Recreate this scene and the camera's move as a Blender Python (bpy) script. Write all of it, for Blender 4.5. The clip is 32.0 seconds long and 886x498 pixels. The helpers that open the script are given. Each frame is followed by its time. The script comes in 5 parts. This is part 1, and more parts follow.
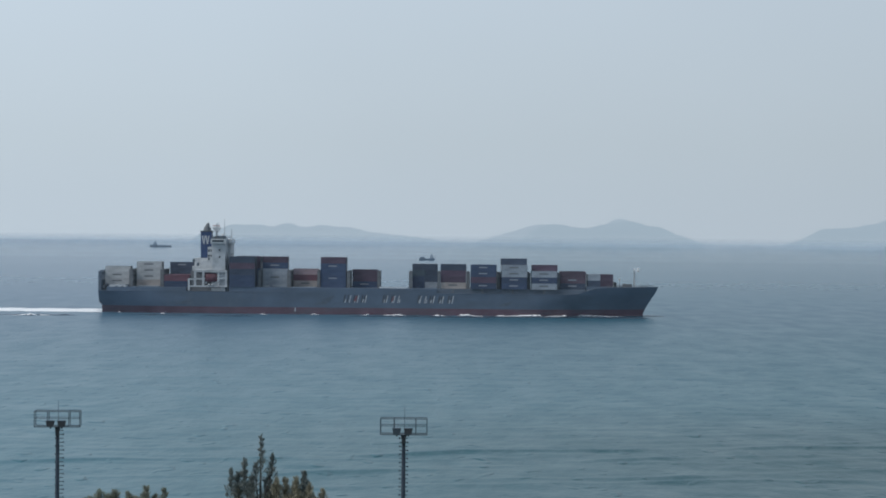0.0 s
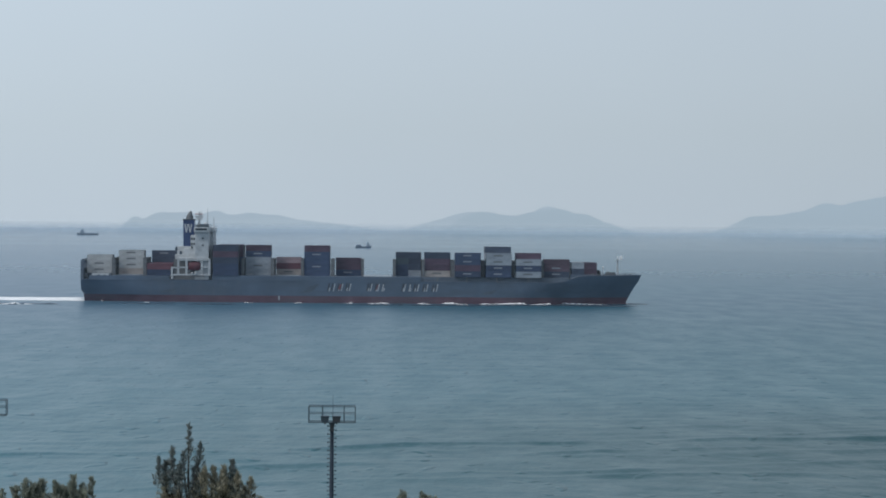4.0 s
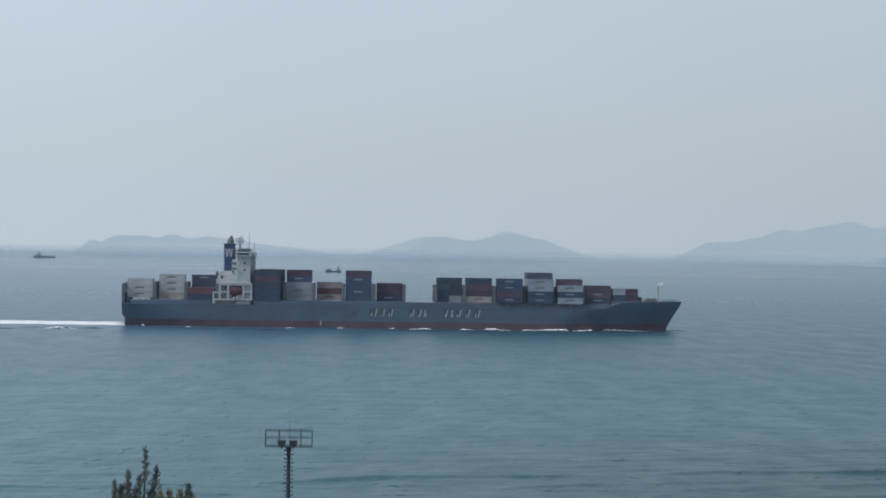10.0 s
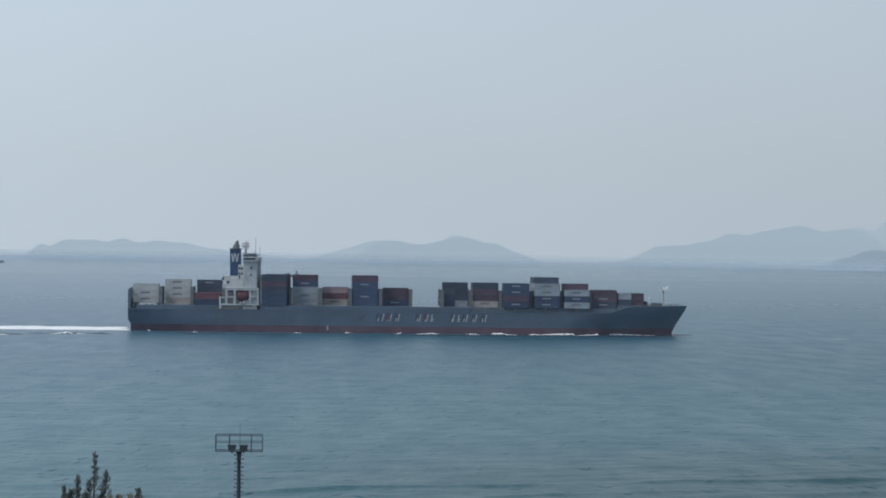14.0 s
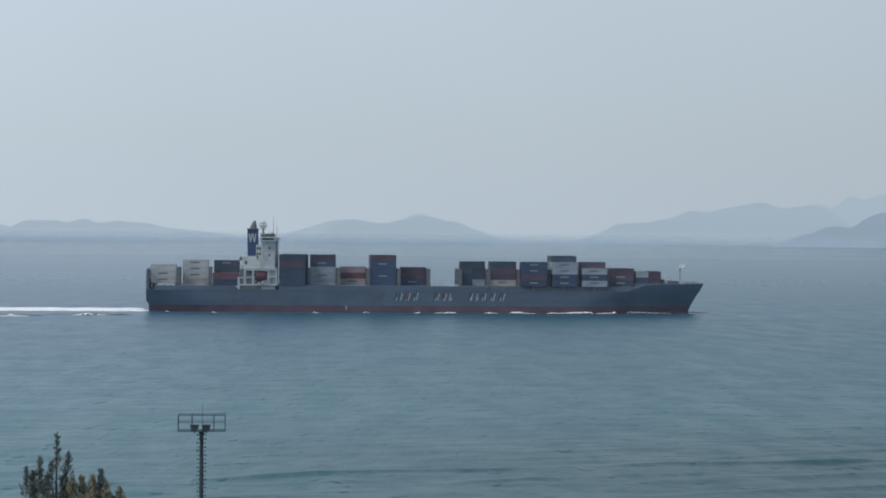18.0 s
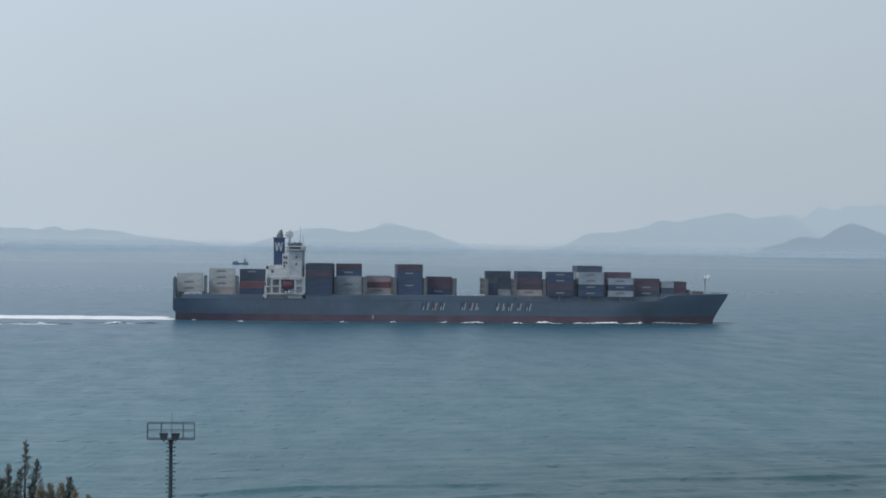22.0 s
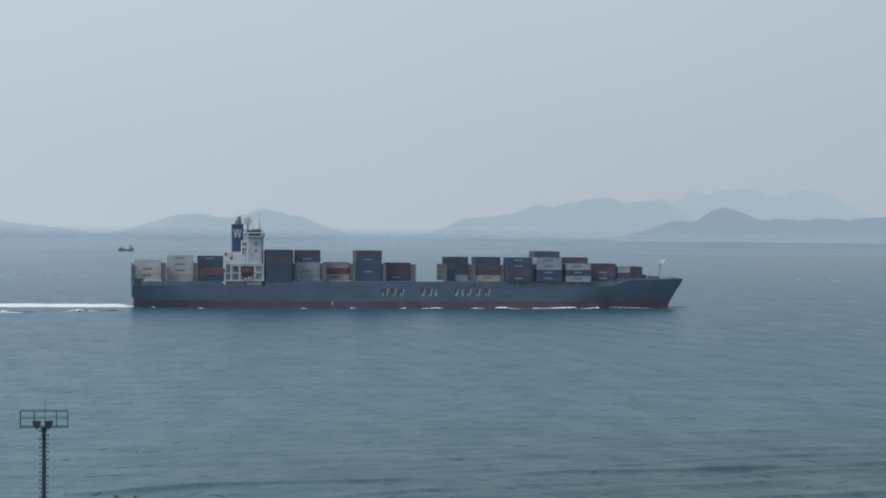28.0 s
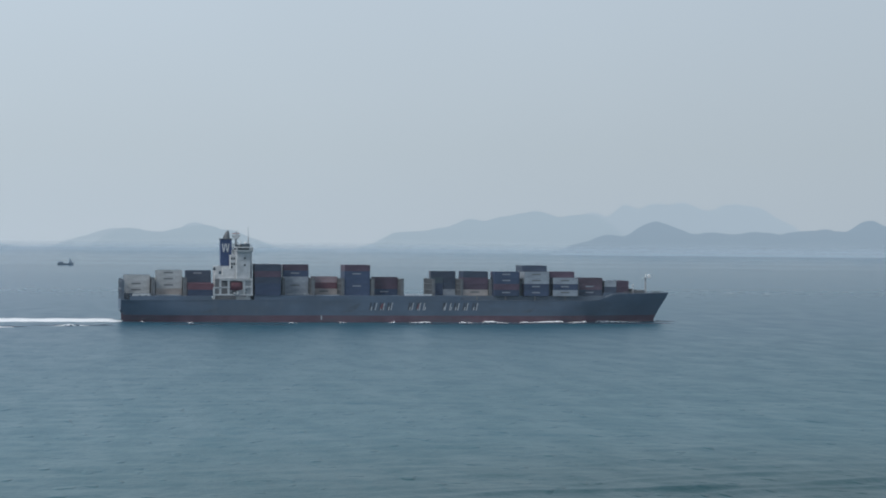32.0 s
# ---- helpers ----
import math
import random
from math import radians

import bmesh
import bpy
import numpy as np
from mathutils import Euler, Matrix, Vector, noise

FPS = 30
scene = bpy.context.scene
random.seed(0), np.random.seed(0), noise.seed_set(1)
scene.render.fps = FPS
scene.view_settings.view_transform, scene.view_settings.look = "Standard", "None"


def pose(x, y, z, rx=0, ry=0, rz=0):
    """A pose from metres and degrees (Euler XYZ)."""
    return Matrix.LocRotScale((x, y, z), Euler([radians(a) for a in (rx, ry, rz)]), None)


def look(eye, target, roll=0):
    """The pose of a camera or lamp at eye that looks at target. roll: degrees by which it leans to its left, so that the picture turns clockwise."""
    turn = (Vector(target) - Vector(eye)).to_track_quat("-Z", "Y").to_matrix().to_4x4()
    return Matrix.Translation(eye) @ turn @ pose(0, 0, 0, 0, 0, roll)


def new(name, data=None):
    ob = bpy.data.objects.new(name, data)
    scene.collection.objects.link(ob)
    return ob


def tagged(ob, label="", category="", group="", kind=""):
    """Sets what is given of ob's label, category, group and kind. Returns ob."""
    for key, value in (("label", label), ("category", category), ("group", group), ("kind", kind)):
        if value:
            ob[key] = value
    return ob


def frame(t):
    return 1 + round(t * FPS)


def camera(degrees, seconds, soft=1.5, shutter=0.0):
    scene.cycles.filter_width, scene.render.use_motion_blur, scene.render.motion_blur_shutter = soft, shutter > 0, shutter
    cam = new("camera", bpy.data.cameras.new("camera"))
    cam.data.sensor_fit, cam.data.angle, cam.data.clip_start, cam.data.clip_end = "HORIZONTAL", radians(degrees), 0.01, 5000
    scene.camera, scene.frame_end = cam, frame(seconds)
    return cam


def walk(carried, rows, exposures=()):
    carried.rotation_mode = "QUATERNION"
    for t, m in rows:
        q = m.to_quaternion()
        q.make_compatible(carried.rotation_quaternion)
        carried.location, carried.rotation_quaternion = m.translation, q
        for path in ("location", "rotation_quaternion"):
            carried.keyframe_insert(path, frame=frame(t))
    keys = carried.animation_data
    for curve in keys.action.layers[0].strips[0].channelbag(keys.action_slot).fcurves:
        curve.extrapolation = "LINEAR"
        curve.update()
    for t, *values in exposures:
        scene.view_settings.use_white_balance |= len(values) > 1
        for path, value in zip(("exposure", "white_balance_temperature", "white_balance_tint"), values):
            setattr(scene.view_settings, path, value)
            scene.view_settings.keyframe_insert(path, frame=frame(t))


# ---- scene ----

# The lens, and the eye on a hillside terrace above the shore. World: +y out to sea, +x along the ship's course.
EYE = (0.0, 0.0, 43.93)


def aim(yaw, pitch, roll):
    """The camera's pose for a bearing (to the right of +y), a pitch (up) and a roll, in degrees."""
    a, p = radians(yaw), radians(pitch)
    way = Vector((math.sin(a) * math.cos(p), math.cos(a) * math.cos(p), math.sin(p)))
    return look(EYE, Vector(EYE) + way * 100.0, roll)


cam = camera(21.465, 32.0, soft=1.85)
walk(cam, [
    (0, aim(-0.000, -0.626, 0.55)),
    (0.5, aim(0.450, -0.763, 0.61)),
    (0.8, aim(0.771, -0.938, 0.59)),
    (1, aim(1.181, -1.056, 0.57)),
    (1.2, aim(2.209, -1.152, 0.86)),
    (1.5, aim(3.635, -1.082, 1.30)),
    (1.7, aim(3.689, -1.086, 1.12)),
    (2, aim(2.708, -1.146, 0.86)),
    (2.2, aim(2.405, -1.009, 0.78)),
    (2.5, aim(2.175, -1.030, 0.66)),
    (3, aim(1.698, -1.087, 0.63)),
    (3.2, aim(1.750, -1.009, 0.59)),
    (3.5, aim(1.691, -0.957, 0.52)),
    (5.5, aim(2.287, -0.487, 0.76)),
    (5.7, aim(2.326, -0.348, 0.84)),
    (6, aim(2.394, 0.050, 0.96)),
    (6.2, aim(2.342, 0.176, 1.05)),
    (6.5, aim(2.615, 0.556, 1.18)),
    (6.7, aim(2.669, 0.437, 1.19)),
    (7, aim(2.843, 0.345, 1.21)),
    (7.2, aim(2.911, 0.251, 1.22)),
    (7.5, aim(2.757, 0.184, 1.23)),
    (7.7, aim(2.758, 0.198, 1.09)),
    (8, aim(2.556, 0.131, 0.89)),
    (8.2, aim(2.469, 0.121, 0.75)),
    (8.5, aim(2.371, -0.049, 0.55)),
    (8.7, aim(2.376, -0.103, 0.54)),
    (9, aim(2.502, -0.024, 0.52)),
    (9.5, aim(2.692, -0.142, 0.76)),
    (9.7, aim(2.751, -0.255, 0.78)),
    (10, aim(2.789, -0.296, 0.81)),
    (10.2, aim(2.807, -0.356, 0.78)),
    (10.5, aim(2.765, -0.337, 0.73)),
    (10.7, aim(2.736, -0.351, 0.70)),
    (11, aim(2.652, -0.303, 0.65)),
    (11.5, aim(2.689, -0.211, 0.64)),
    (11.7, aim(2.732, -0.161, 0.62)),
    (12, aim(2.843, -0.022, 0.59)),
    (12.5, aim(3.004, 0.011, 0.69)),
    (13, aim(3.147, -0.027, 0.76)),
    (13.5, aim(3.563, -0.060, 0.75)),
    (13.7, aim(3.766, -0.140, 0.75)),
    (14, aim(4.003, -0.184, 0.75)),
    (14.2, aim(4.159, -0.178, 0.75)),
    (14.5, aim(4.462, -0.155, 0.74)),
    (16.5, aim(4.900, -0.262, 0.68)),
    (17, aim(4.893, -0.382, 0.65)),
    (17.2, aim(4.897, -0.493, 0.61)),
    (17.5, aim(4.911, -0.598, 0.54)),
    (18, aim(4.947, -0.700, 0.45)),
    (18.2, aim(4.995, -0.771, 0.39)),
    (18.5, aim(5.041, -0.810, 0.31)),
    (18.7, aim(5.050, -0.848, 0.31)),
    (19, aim(5.110, -0.814, 0.31)),
    (19.2, aim(5.187, -0.730, 0.40)),
    (19.5, aim(5.089, -0.861, 0.54)),
    (19.7, aim(5.025, -0.851, 0.56)),
    (20, aim(5.185, -0.589, 0.59)),
    (20.5, aim(5.312, -0.511, 0.57)),
    (20.7, aim(5.369, -0.567, 0.58)),
    (21, aim(5.439, -0.590, 0.60)),
    (21.2, aim(5.492, -0.599, 0.61)),
    (21.5, aim(5.519, -0.531, 0.63)),
    (21.7, aim(5.528, -0.504, 0.65)),
    (22, aim(5.670, -0.472, 0.67)),
    (22.2, aim(5.819, -0.507, 0.69)),
    (22.5, aim(6.270, -0.544, 0.73)),
    (22.7, aim(7.015, -0.661, 0.82)),
    (23, aim(8.010, -0.765, 0.96)),
    (23.2, aim(8.413, -0.766, 0.97)),
    (23.5, aim(8.590, -0.734, 0.98)),
    (23.7, aim(8.491, -0.677, 0.92)),
    (24, aim(8.388, -0.532, 0.82)),
    (24.2, aim(8.471, -0.572, 0.82)),
    (24.5, aim(8.603, -0.800, 0.83)),
    (24.7, aim(8.768, -0.909, 0.79)),
    (25, aim(8.778, -0.966, 0.74)),
    (25.5, aim(8.599, -0.972, 0.60)),
    (27.5, aim(8.573, -0.910, 0.46)),
    (28, aim(8.742, -0.805, 0.47)),
    (28.2, aim(8.826, -0.802, 0.46)),
    (28.5, aim(8.995, -0.717, 0.44)),
    (29, aim(9.202, -0.670, 0.43)),
    (29.2, aim(9.321, -0.656, 0.47)),
    (29.5, aim(9.518, -0.578, 0.52)),
    (29.7, aim(9.667, -0.543, 0.50)),
    (30, aim(9.773, -0.480, 0.47)),
    (30.2, aim(9.801, -0.538, 0.46)),
    (30.5, aim(9.866, -0.506, 0.44)),
    (31, aim(9.923, -0.535, 0.38)),
    (31.5, aim(10.131, -0.488, 0.41)),
    (32, aim(10.396, -0.450, 0.46)),
])

# ---- world, sun, exposure ----
SUN_AZ, SUN_EL = -108.0, 48.0   # bearing to the right of +y, height

world = bpy.data.worlds.new("hazy_sky")
scene.world = world
world.use_nodes = True
wn, wl = world.node_tree.nodes, world.node_tree.links
wn.clear()
w_out = wn.new("ShaderNodeOutputWorld")
w_sky = wn.new("ShaderNodeTexSky")
w_sky.sky_type = "NISHITA"
w_sky.sun_disc = False
w_sky.sun_elevation = radians(SUN_EL)
w_sky.sun_rotation = radians(SUN_AZ)
w_sky.dust_density = 2.0
w_sky.air_density = 1.0
w_bg = wn.new("ShaderNodeBackground")
w_bg.inputs["Strength"].default_value = 0.07
wl.new(w_sky.outputs["Color"], w_bg.inputs["Color"])
# thick sea haze: pale grey-blue, a little brighter towards the sun's side and faintly mottled
w_tc = wn.new("ShaderNodeTexCoord")
w_sep = wn.new("ShaderNodeSeparateXYZ")
wl.new(w_tc.outputs["Generated"], w_sep.inputs[0])
w_rx = wn.new("ShaderNodeMapRange")
w_rx.inputs["From Min"].default_value = -0.25
w_rx.inputs["From Max"].default_value = 0.45
w_rx.inputs["To Min"].default_value = 1.12
w_rx.inputs["To Max"].default_value = 0.85
wl.new(w_sep.outputs["X"], w_rx.inputs["Value"])
w_ramp = wn.new("ShaderNodeValToRGB")
w_ramp.color_ramp.elements[0].position = 0.0
w_ramp.color_ramp.elements[0].color = (0.490, 0.572, 0.650, 1)
w_ramp.color_ramp.elements[1].position = 0.30
w_ramp.color_ramp.elements[1].color = (0.540, 0.655, 0.790, 1)
e = w_ramp.color_ramp.elements.new(0.035)
e.color = (0.492, 0.575, 0.645, 1)
e = w_ramp.color_ramp.elements.new(0.10)
e.color = (0.522, 0.615, 0.705, 1)
wl.new(w_sep.outputs["Z"], w_ramp.inputs["Fac"])
w_noise = wn.new("ShaderNodeTexNoise")
w_noise.inputs["Scale"].default_value = 7.0
w_noise.inputs["Detail"].default_value = 3.0
wl.new(w_tc.outputs["Generated"], w_noise.inputs["Vector"])
w_rn = wn.new("ShaderNodeMapRange")
w_rn.inputs["To Min"].default_value = 0.97
w_rn.inputs["To Max"].default_value = 1.03
wl.new(w_noise.outputs["Fac"], w_rn.inputs["Value"])
w_mul = wn.new("ShaderNodeMath")
w_mul.operation = "MULTIPLY"
wl.new(w_rx.outputs[0], w_mul.inputs[0])
wl.new(w_rn.outputs[0], w_mul.inputs[1])
w_hz = wn.new("ShaderNodeBackground")
wl.new(w_ramp.outputs["Color"], w_hz.inputs["Color"])
wl.new(w_mul.outputs[0], w_hz.inputs["Strength"])
w_mix = wn.new("ShaderNodeMixShader")
w_thin = wn.new("ShaderNodeValToRGB")   # the haze thins out overhead
w_thin.color_ramp.elements[0].position, w_thin.color_ramp.elements[0].color = 0.10, (0.95, 0.95, 0.95, 1)
w_thin.color_ramp.elements[1].position, w_thin.color_ramp.elements[1].color = 0.75, (0.45, 0.45, 0.45, 1)
wl.new(w_sep.outputs["Z"], w_thin.inputs["Fac"])
wl.new(w_thin.outputs["Color"], w_mix.inputs["Fac"])
wl.new(w_bg.outputs[0], w_mix.inputs[1])
wl.new(w_hz.outputs[0], w_mix.inputs[2])
wl.new(w_mix.outputs[0], w_out.inputs["Surface"])

sun = new("sun", bpy.data.lights.new("sun", "SUN"))
sun.data.energy = 1.8
sun.data.angle = radians(14.0)
sun.data.color = (1.0, 0.98, 0.95)
sa, se = radians(SUN_AZ), radians(SUN_EL)
sun.matrix_world = look((0, 0, 300), Vector((0, 0, 300)) - Vector((math.sin(sa) * math.cos(se), math.cos(sa) * math.cos(se), math.sin(se))))
scene.view_settings.exposure = 0.0


# ---- materials ----
def shader(name, rough=0.6, metal=0.0):
    mat = bpy.data.materials.new(name)
    mat.use_nodes = True
    nt = mat.node_tree
    b = nt.nodes["Principled BSDF"]
    b.inputs["Roughness"].default_value = rough
    b.inputs["Metallic"].default_value = metal
    return mat, nt, b


def noise_node(nt, scale, detail=4.0, coords="Object", stretch=None, rough=0.55):
    tc = nt.nodes.new("ShaderNodeTexCoord")
    n = nt.nodes.new("ShaderNodeTexNoise")
    n.inputs["Scale"].default_value = scale
    n.inputs["Detail"].default_value = detail
    n.inputs["Roughness"].default_value = rough
    if stretch:
        m = nt.nodes.new("ShaderNodeMapping")
        m.inputs["Scale"].default_value = stretch
        nt.links.new(tc.outputs[coords], m.inputs[0])
        nt.links.new(m.outputs[0], n.inputs["Vector"])
    else:
        nt.links.new(tc.outputs[coords], n.inputs["Vector"])
    return n


def ramp_node(nt, fac, stops):
    r = nt.nodes.new("ShaderNodeValToRGB")
    while len(r.color_ramp.elements) < len(stops):
        r.color_ramp.elements.new(0.5)
    for el, (p, c) in zip(r.color_ramp.elements, stops):
        el.position, el.color = p, (*c, 1)
    nt.links.new(fac, r.inputs["Fac"])
    return r


def paint(name, color, wear=(0.22, 0.17, 0.14), rough=0.55, wear_amount=0.35, scale=0.35, streak=True, vary=0.0):
    """Marine paint: a base tone that fades in patches, and streaks of rust and salt that run down."""
    mat, nt, b = shader(name, rough)
    n1 = noise_node(nt, scale, 5.0)
    dark = tuple(c * 0.78 for c in color)
    lite = tuple(min(1, c * 1.16 + 0.008) for c in color)
    r1 = ramp_node(nt, n1.outputs["Fac"], [(0.28, dark), (0.5, color), (0.74, lite)])
    n2 = noise_node(nt, 1.3, 6.0, stretch=(1.0, 1.0, 0.16) if streak else None, rough=0.7)
    f2 = ramp_node(nt, n2.outputs["Fac"], [(0.56, (0, 0, 0)), (0.78, (wear_amount,) * 3)])
    mix = nt.nodes.new("ShaderNodeMixRGB")
    nt.links.new(f2.outputs["Color"], mix.inputs["Fac"])
    nt.links.new(r1.outputs["Color"], mix.inputs[1])
    mix.inputs[2].default_value = (*wear, 1)
    last = mix.outputs[0]
    if vary:
        info = nt.nodes.new("ShaderNodeObjectInfo")
        mr = nt.nodes.new("ShaderNodeMapRange")
        mr.inputs["To Min"].default_value = 1 - vary
        mr.inputs["To Max"].default_value = 1 + vary
        nt.links.new(info.outputs["Random"], mr.inputs["Value"])
        hsv = nt.nodes.new("ShaderNodeHueSaturation")
        nt.links.new(mr.outputs[0], hsv.inputs["Value"])
        nt.links.new(last, hsv.inputs["Color"])
        last = hsv.outputs[0]
    nt.links.new(last, b.inputs["Base Color"])
    bump = nt.nodes.new("ShaderNodeBump")
    bump.inputs["Strength"].default_value = 0.15
    bump.inputs["Distance"].default_value = 0.05
    nt.links.new(n2.outputs["Fac"], bump.inputs["Height"])
    nt.links.new(bump.outputs[0], b.inputs["Normal"])
    return mat


def stain(mat, color, amount, scale, stretch, lo=0.5, hi=0.72):
    """Weathering with a shape of its own, laid over a paint."""
    nt = mat.node_tree
    base = nt.nodes["Principled BSDF"].inputs["Base Color"]
    src = base.links[0].from_socket
    n = noise_node(nt, scale, 6.0, stretch=stretch, rough=0.65)
    f = ramp_node(nt, n.outputs["Fac"], [(lo, (0, 0, 0)), (hi, (amount,) * 3)])
    mix = nt.nodes.new("ShaderNodeMixRGB")
    nt.links.new(f.outputs["Color"], mix.inputs["Fac"])
    nt.links.new(src, mix.inputs[1])
    mix.inputs[2].default_value = (*color, 1)
    nt.links.new(mix.outputs[0], base)


# ship paints are lifted and tinted blue, with some distance haze put in
M_HULL = paint("slate_hull_paint", (0.086, 0.125, 0.180), wear=(0.15, 0.165, 0.18), rough=0.5, wear_amount=0.4, scale=0.06)
M_BOOT = paint("red_antifouling", (0.110, 0.062, 0.085), wear=(0.13, 0.125, 0.14), rough=0.6, scale=0.15)
stain(M_HULL, (0.076, 0.102, 0.136), 0.75, 0.10, (0.35, 1.0, 1.6), 0.46, 0.66)
stain(M_HULL, (0.145, 0.168, 0.195), 0.4, 0.9, (1.0, 1.0, 0.10), 0.56, 0.74)
stain(M_BOOT, (0.090, 0.084, 0.102), 0.75, 0.12, (0.4, 1.0, 2.0), 0.46, 0.66)
M_SCUFF = paint("scuffed_hull_paint", (0.082, 0.108, 0.140), wear=(0.115, 0.145, 0.185), rough=0.6, wear_amount=0.8, scale=0.5)
M_DECK = paint("deck_paint", (0.16, 0.17, 0.18), scale=0.4, streak=False)
M_WHITE = paint("white_ship_paint", (0.46, 0.485, 0.50), wear=(0.38, 0.33, 0.29), rough=0.5, wear_amount=0.5)
M_FUNNEL = paint("funnel_blue", (0.022, 0.049, 0.135), rough=0.5, wear_amount=0.15)
M_MARK = paint("white_lettering", (0.41, 0.44, 0.47), wear=(0.19, 0.21, 0.24), rough=0.6, wear_amount=0.6, scale=0.6)
M_MARKDK = paint("dark_lettering_shade", (0.055, 0.068, 0.088), rough=0.6, scale=0.6)
M_MARKRED = paint("red_lettering", (0.20, 0.075, 0.095), rough=0.6, scale=0.6)
M_LASH = paint("lashing_bridge_paint", (0.135, 0.145, 0.155), wear=(0.14, 0.11, 0.09), rough=0.65, wear_amount=0.5)
M_DARK = paint("dark_steel", (0.050, 0.060, 0.072), rough=0.6, streak=False)
M_GLASS, _nt, _b = shader("bridge_glass", 0.08)
_b.inputs["Base Color"].default_value = (0.02, 0.03, 0.04, 1)
M_ORANGE = paint("lifeboat_red", (0.128, 0.038, 0.050), rough=0.45)
M_GALV = paint("galvanised_steel", (0.050, 0.078, 0.104), wear=(0.036, 0.052, 0.068), rough=0.5, scale=2.0)
M_BOXMARK = paint("worn_white_marking", (0.27, 0.30, 0.34), wear=(0.14, 0.16, 0.19), rough=0.6, wear_amount=0.7, scale=0.8)
M_RECESS = paint("coaming_paint", (0.095, 0.122, 0.158), rough=0.6, scale=0.3)
M_POLE = paint("mast_steel", (0.010, 0.024, 0.042), wear=(0.014, 0.026, 0.040), rough=0.8, scale=2.0)
# lighter copy of the white paint, with sunlight on small fittings put in
M_BRIGHT = paint("sunlit_white_paint", (0.80, 0.81, 0.82), wear=(0.6, 0.58, 0.55), rough=0.45, wear_amount=0.3)
M_PINKISH = paint("faded_red_steel", (0.42, 0.27, 0.26), rough=0.5)

# box tones carry a little of the haze's lift and blue too
BOX_PAINT = {
    "navy": paint("navy_container", (0.038, 0.060, 0.117), wear=(0.055, 0.072, 0.10), vary=0.2),
    "midnight": paint("dark_navy_container", (0.043, 0.060, 0.097), wear=(0.06, 0.068, 0.085), vary=0.2),
    "maroon": paint("maroon_container", (0.083, 0.052, 0.081), wear=(0.105, 0.075, 0.08), vary=0.2),
    "brown": paint("brown_container", (0.089, 0.060, 0.083), wear=(0.10, 0.07, 0.06), vary=0.2),
    "red": paint("red_container", (0.144, 0.059, 0.079), wear=(0.16, 0.09, 0.08), vary=0.1),
    "white": paint("white_container", (0.450, 0.463, 0.464), wear=(0.32, 0.28, 0.24), vary=0.05),
    "grey": paint("pale_grey_container", (0.30, 0.34, 0.385), wear=(0.26, 0.22, 0.20), vary=0.08),
    "beige": paint("beige_container", (0.40, 0.36, 0.335), wear=(0.30, 0.22, 0.17), vary=0.08),
    "pink": paint("faded_red_container", (0.33, 0.25, 0.27), wear=(0.30, 0.20, 0.18), vary=0.05),
    "teal": paint("teal_container", (0.053, 0.081, 0.104), wear=(0.12, 0.12, 0.11), vary=0.1),
}
BOX_WORDS = {"navy": "navy blue", "midnight": "very dark navy", "maroon": "dark maroon", "brown": "dull reddish brown", "red": "bright brick red",
             "white": "off-white", "grey": "pale grey", "beige": "sandy beige", "pink": "faded pinkish red", "teal": "weathered teal"}


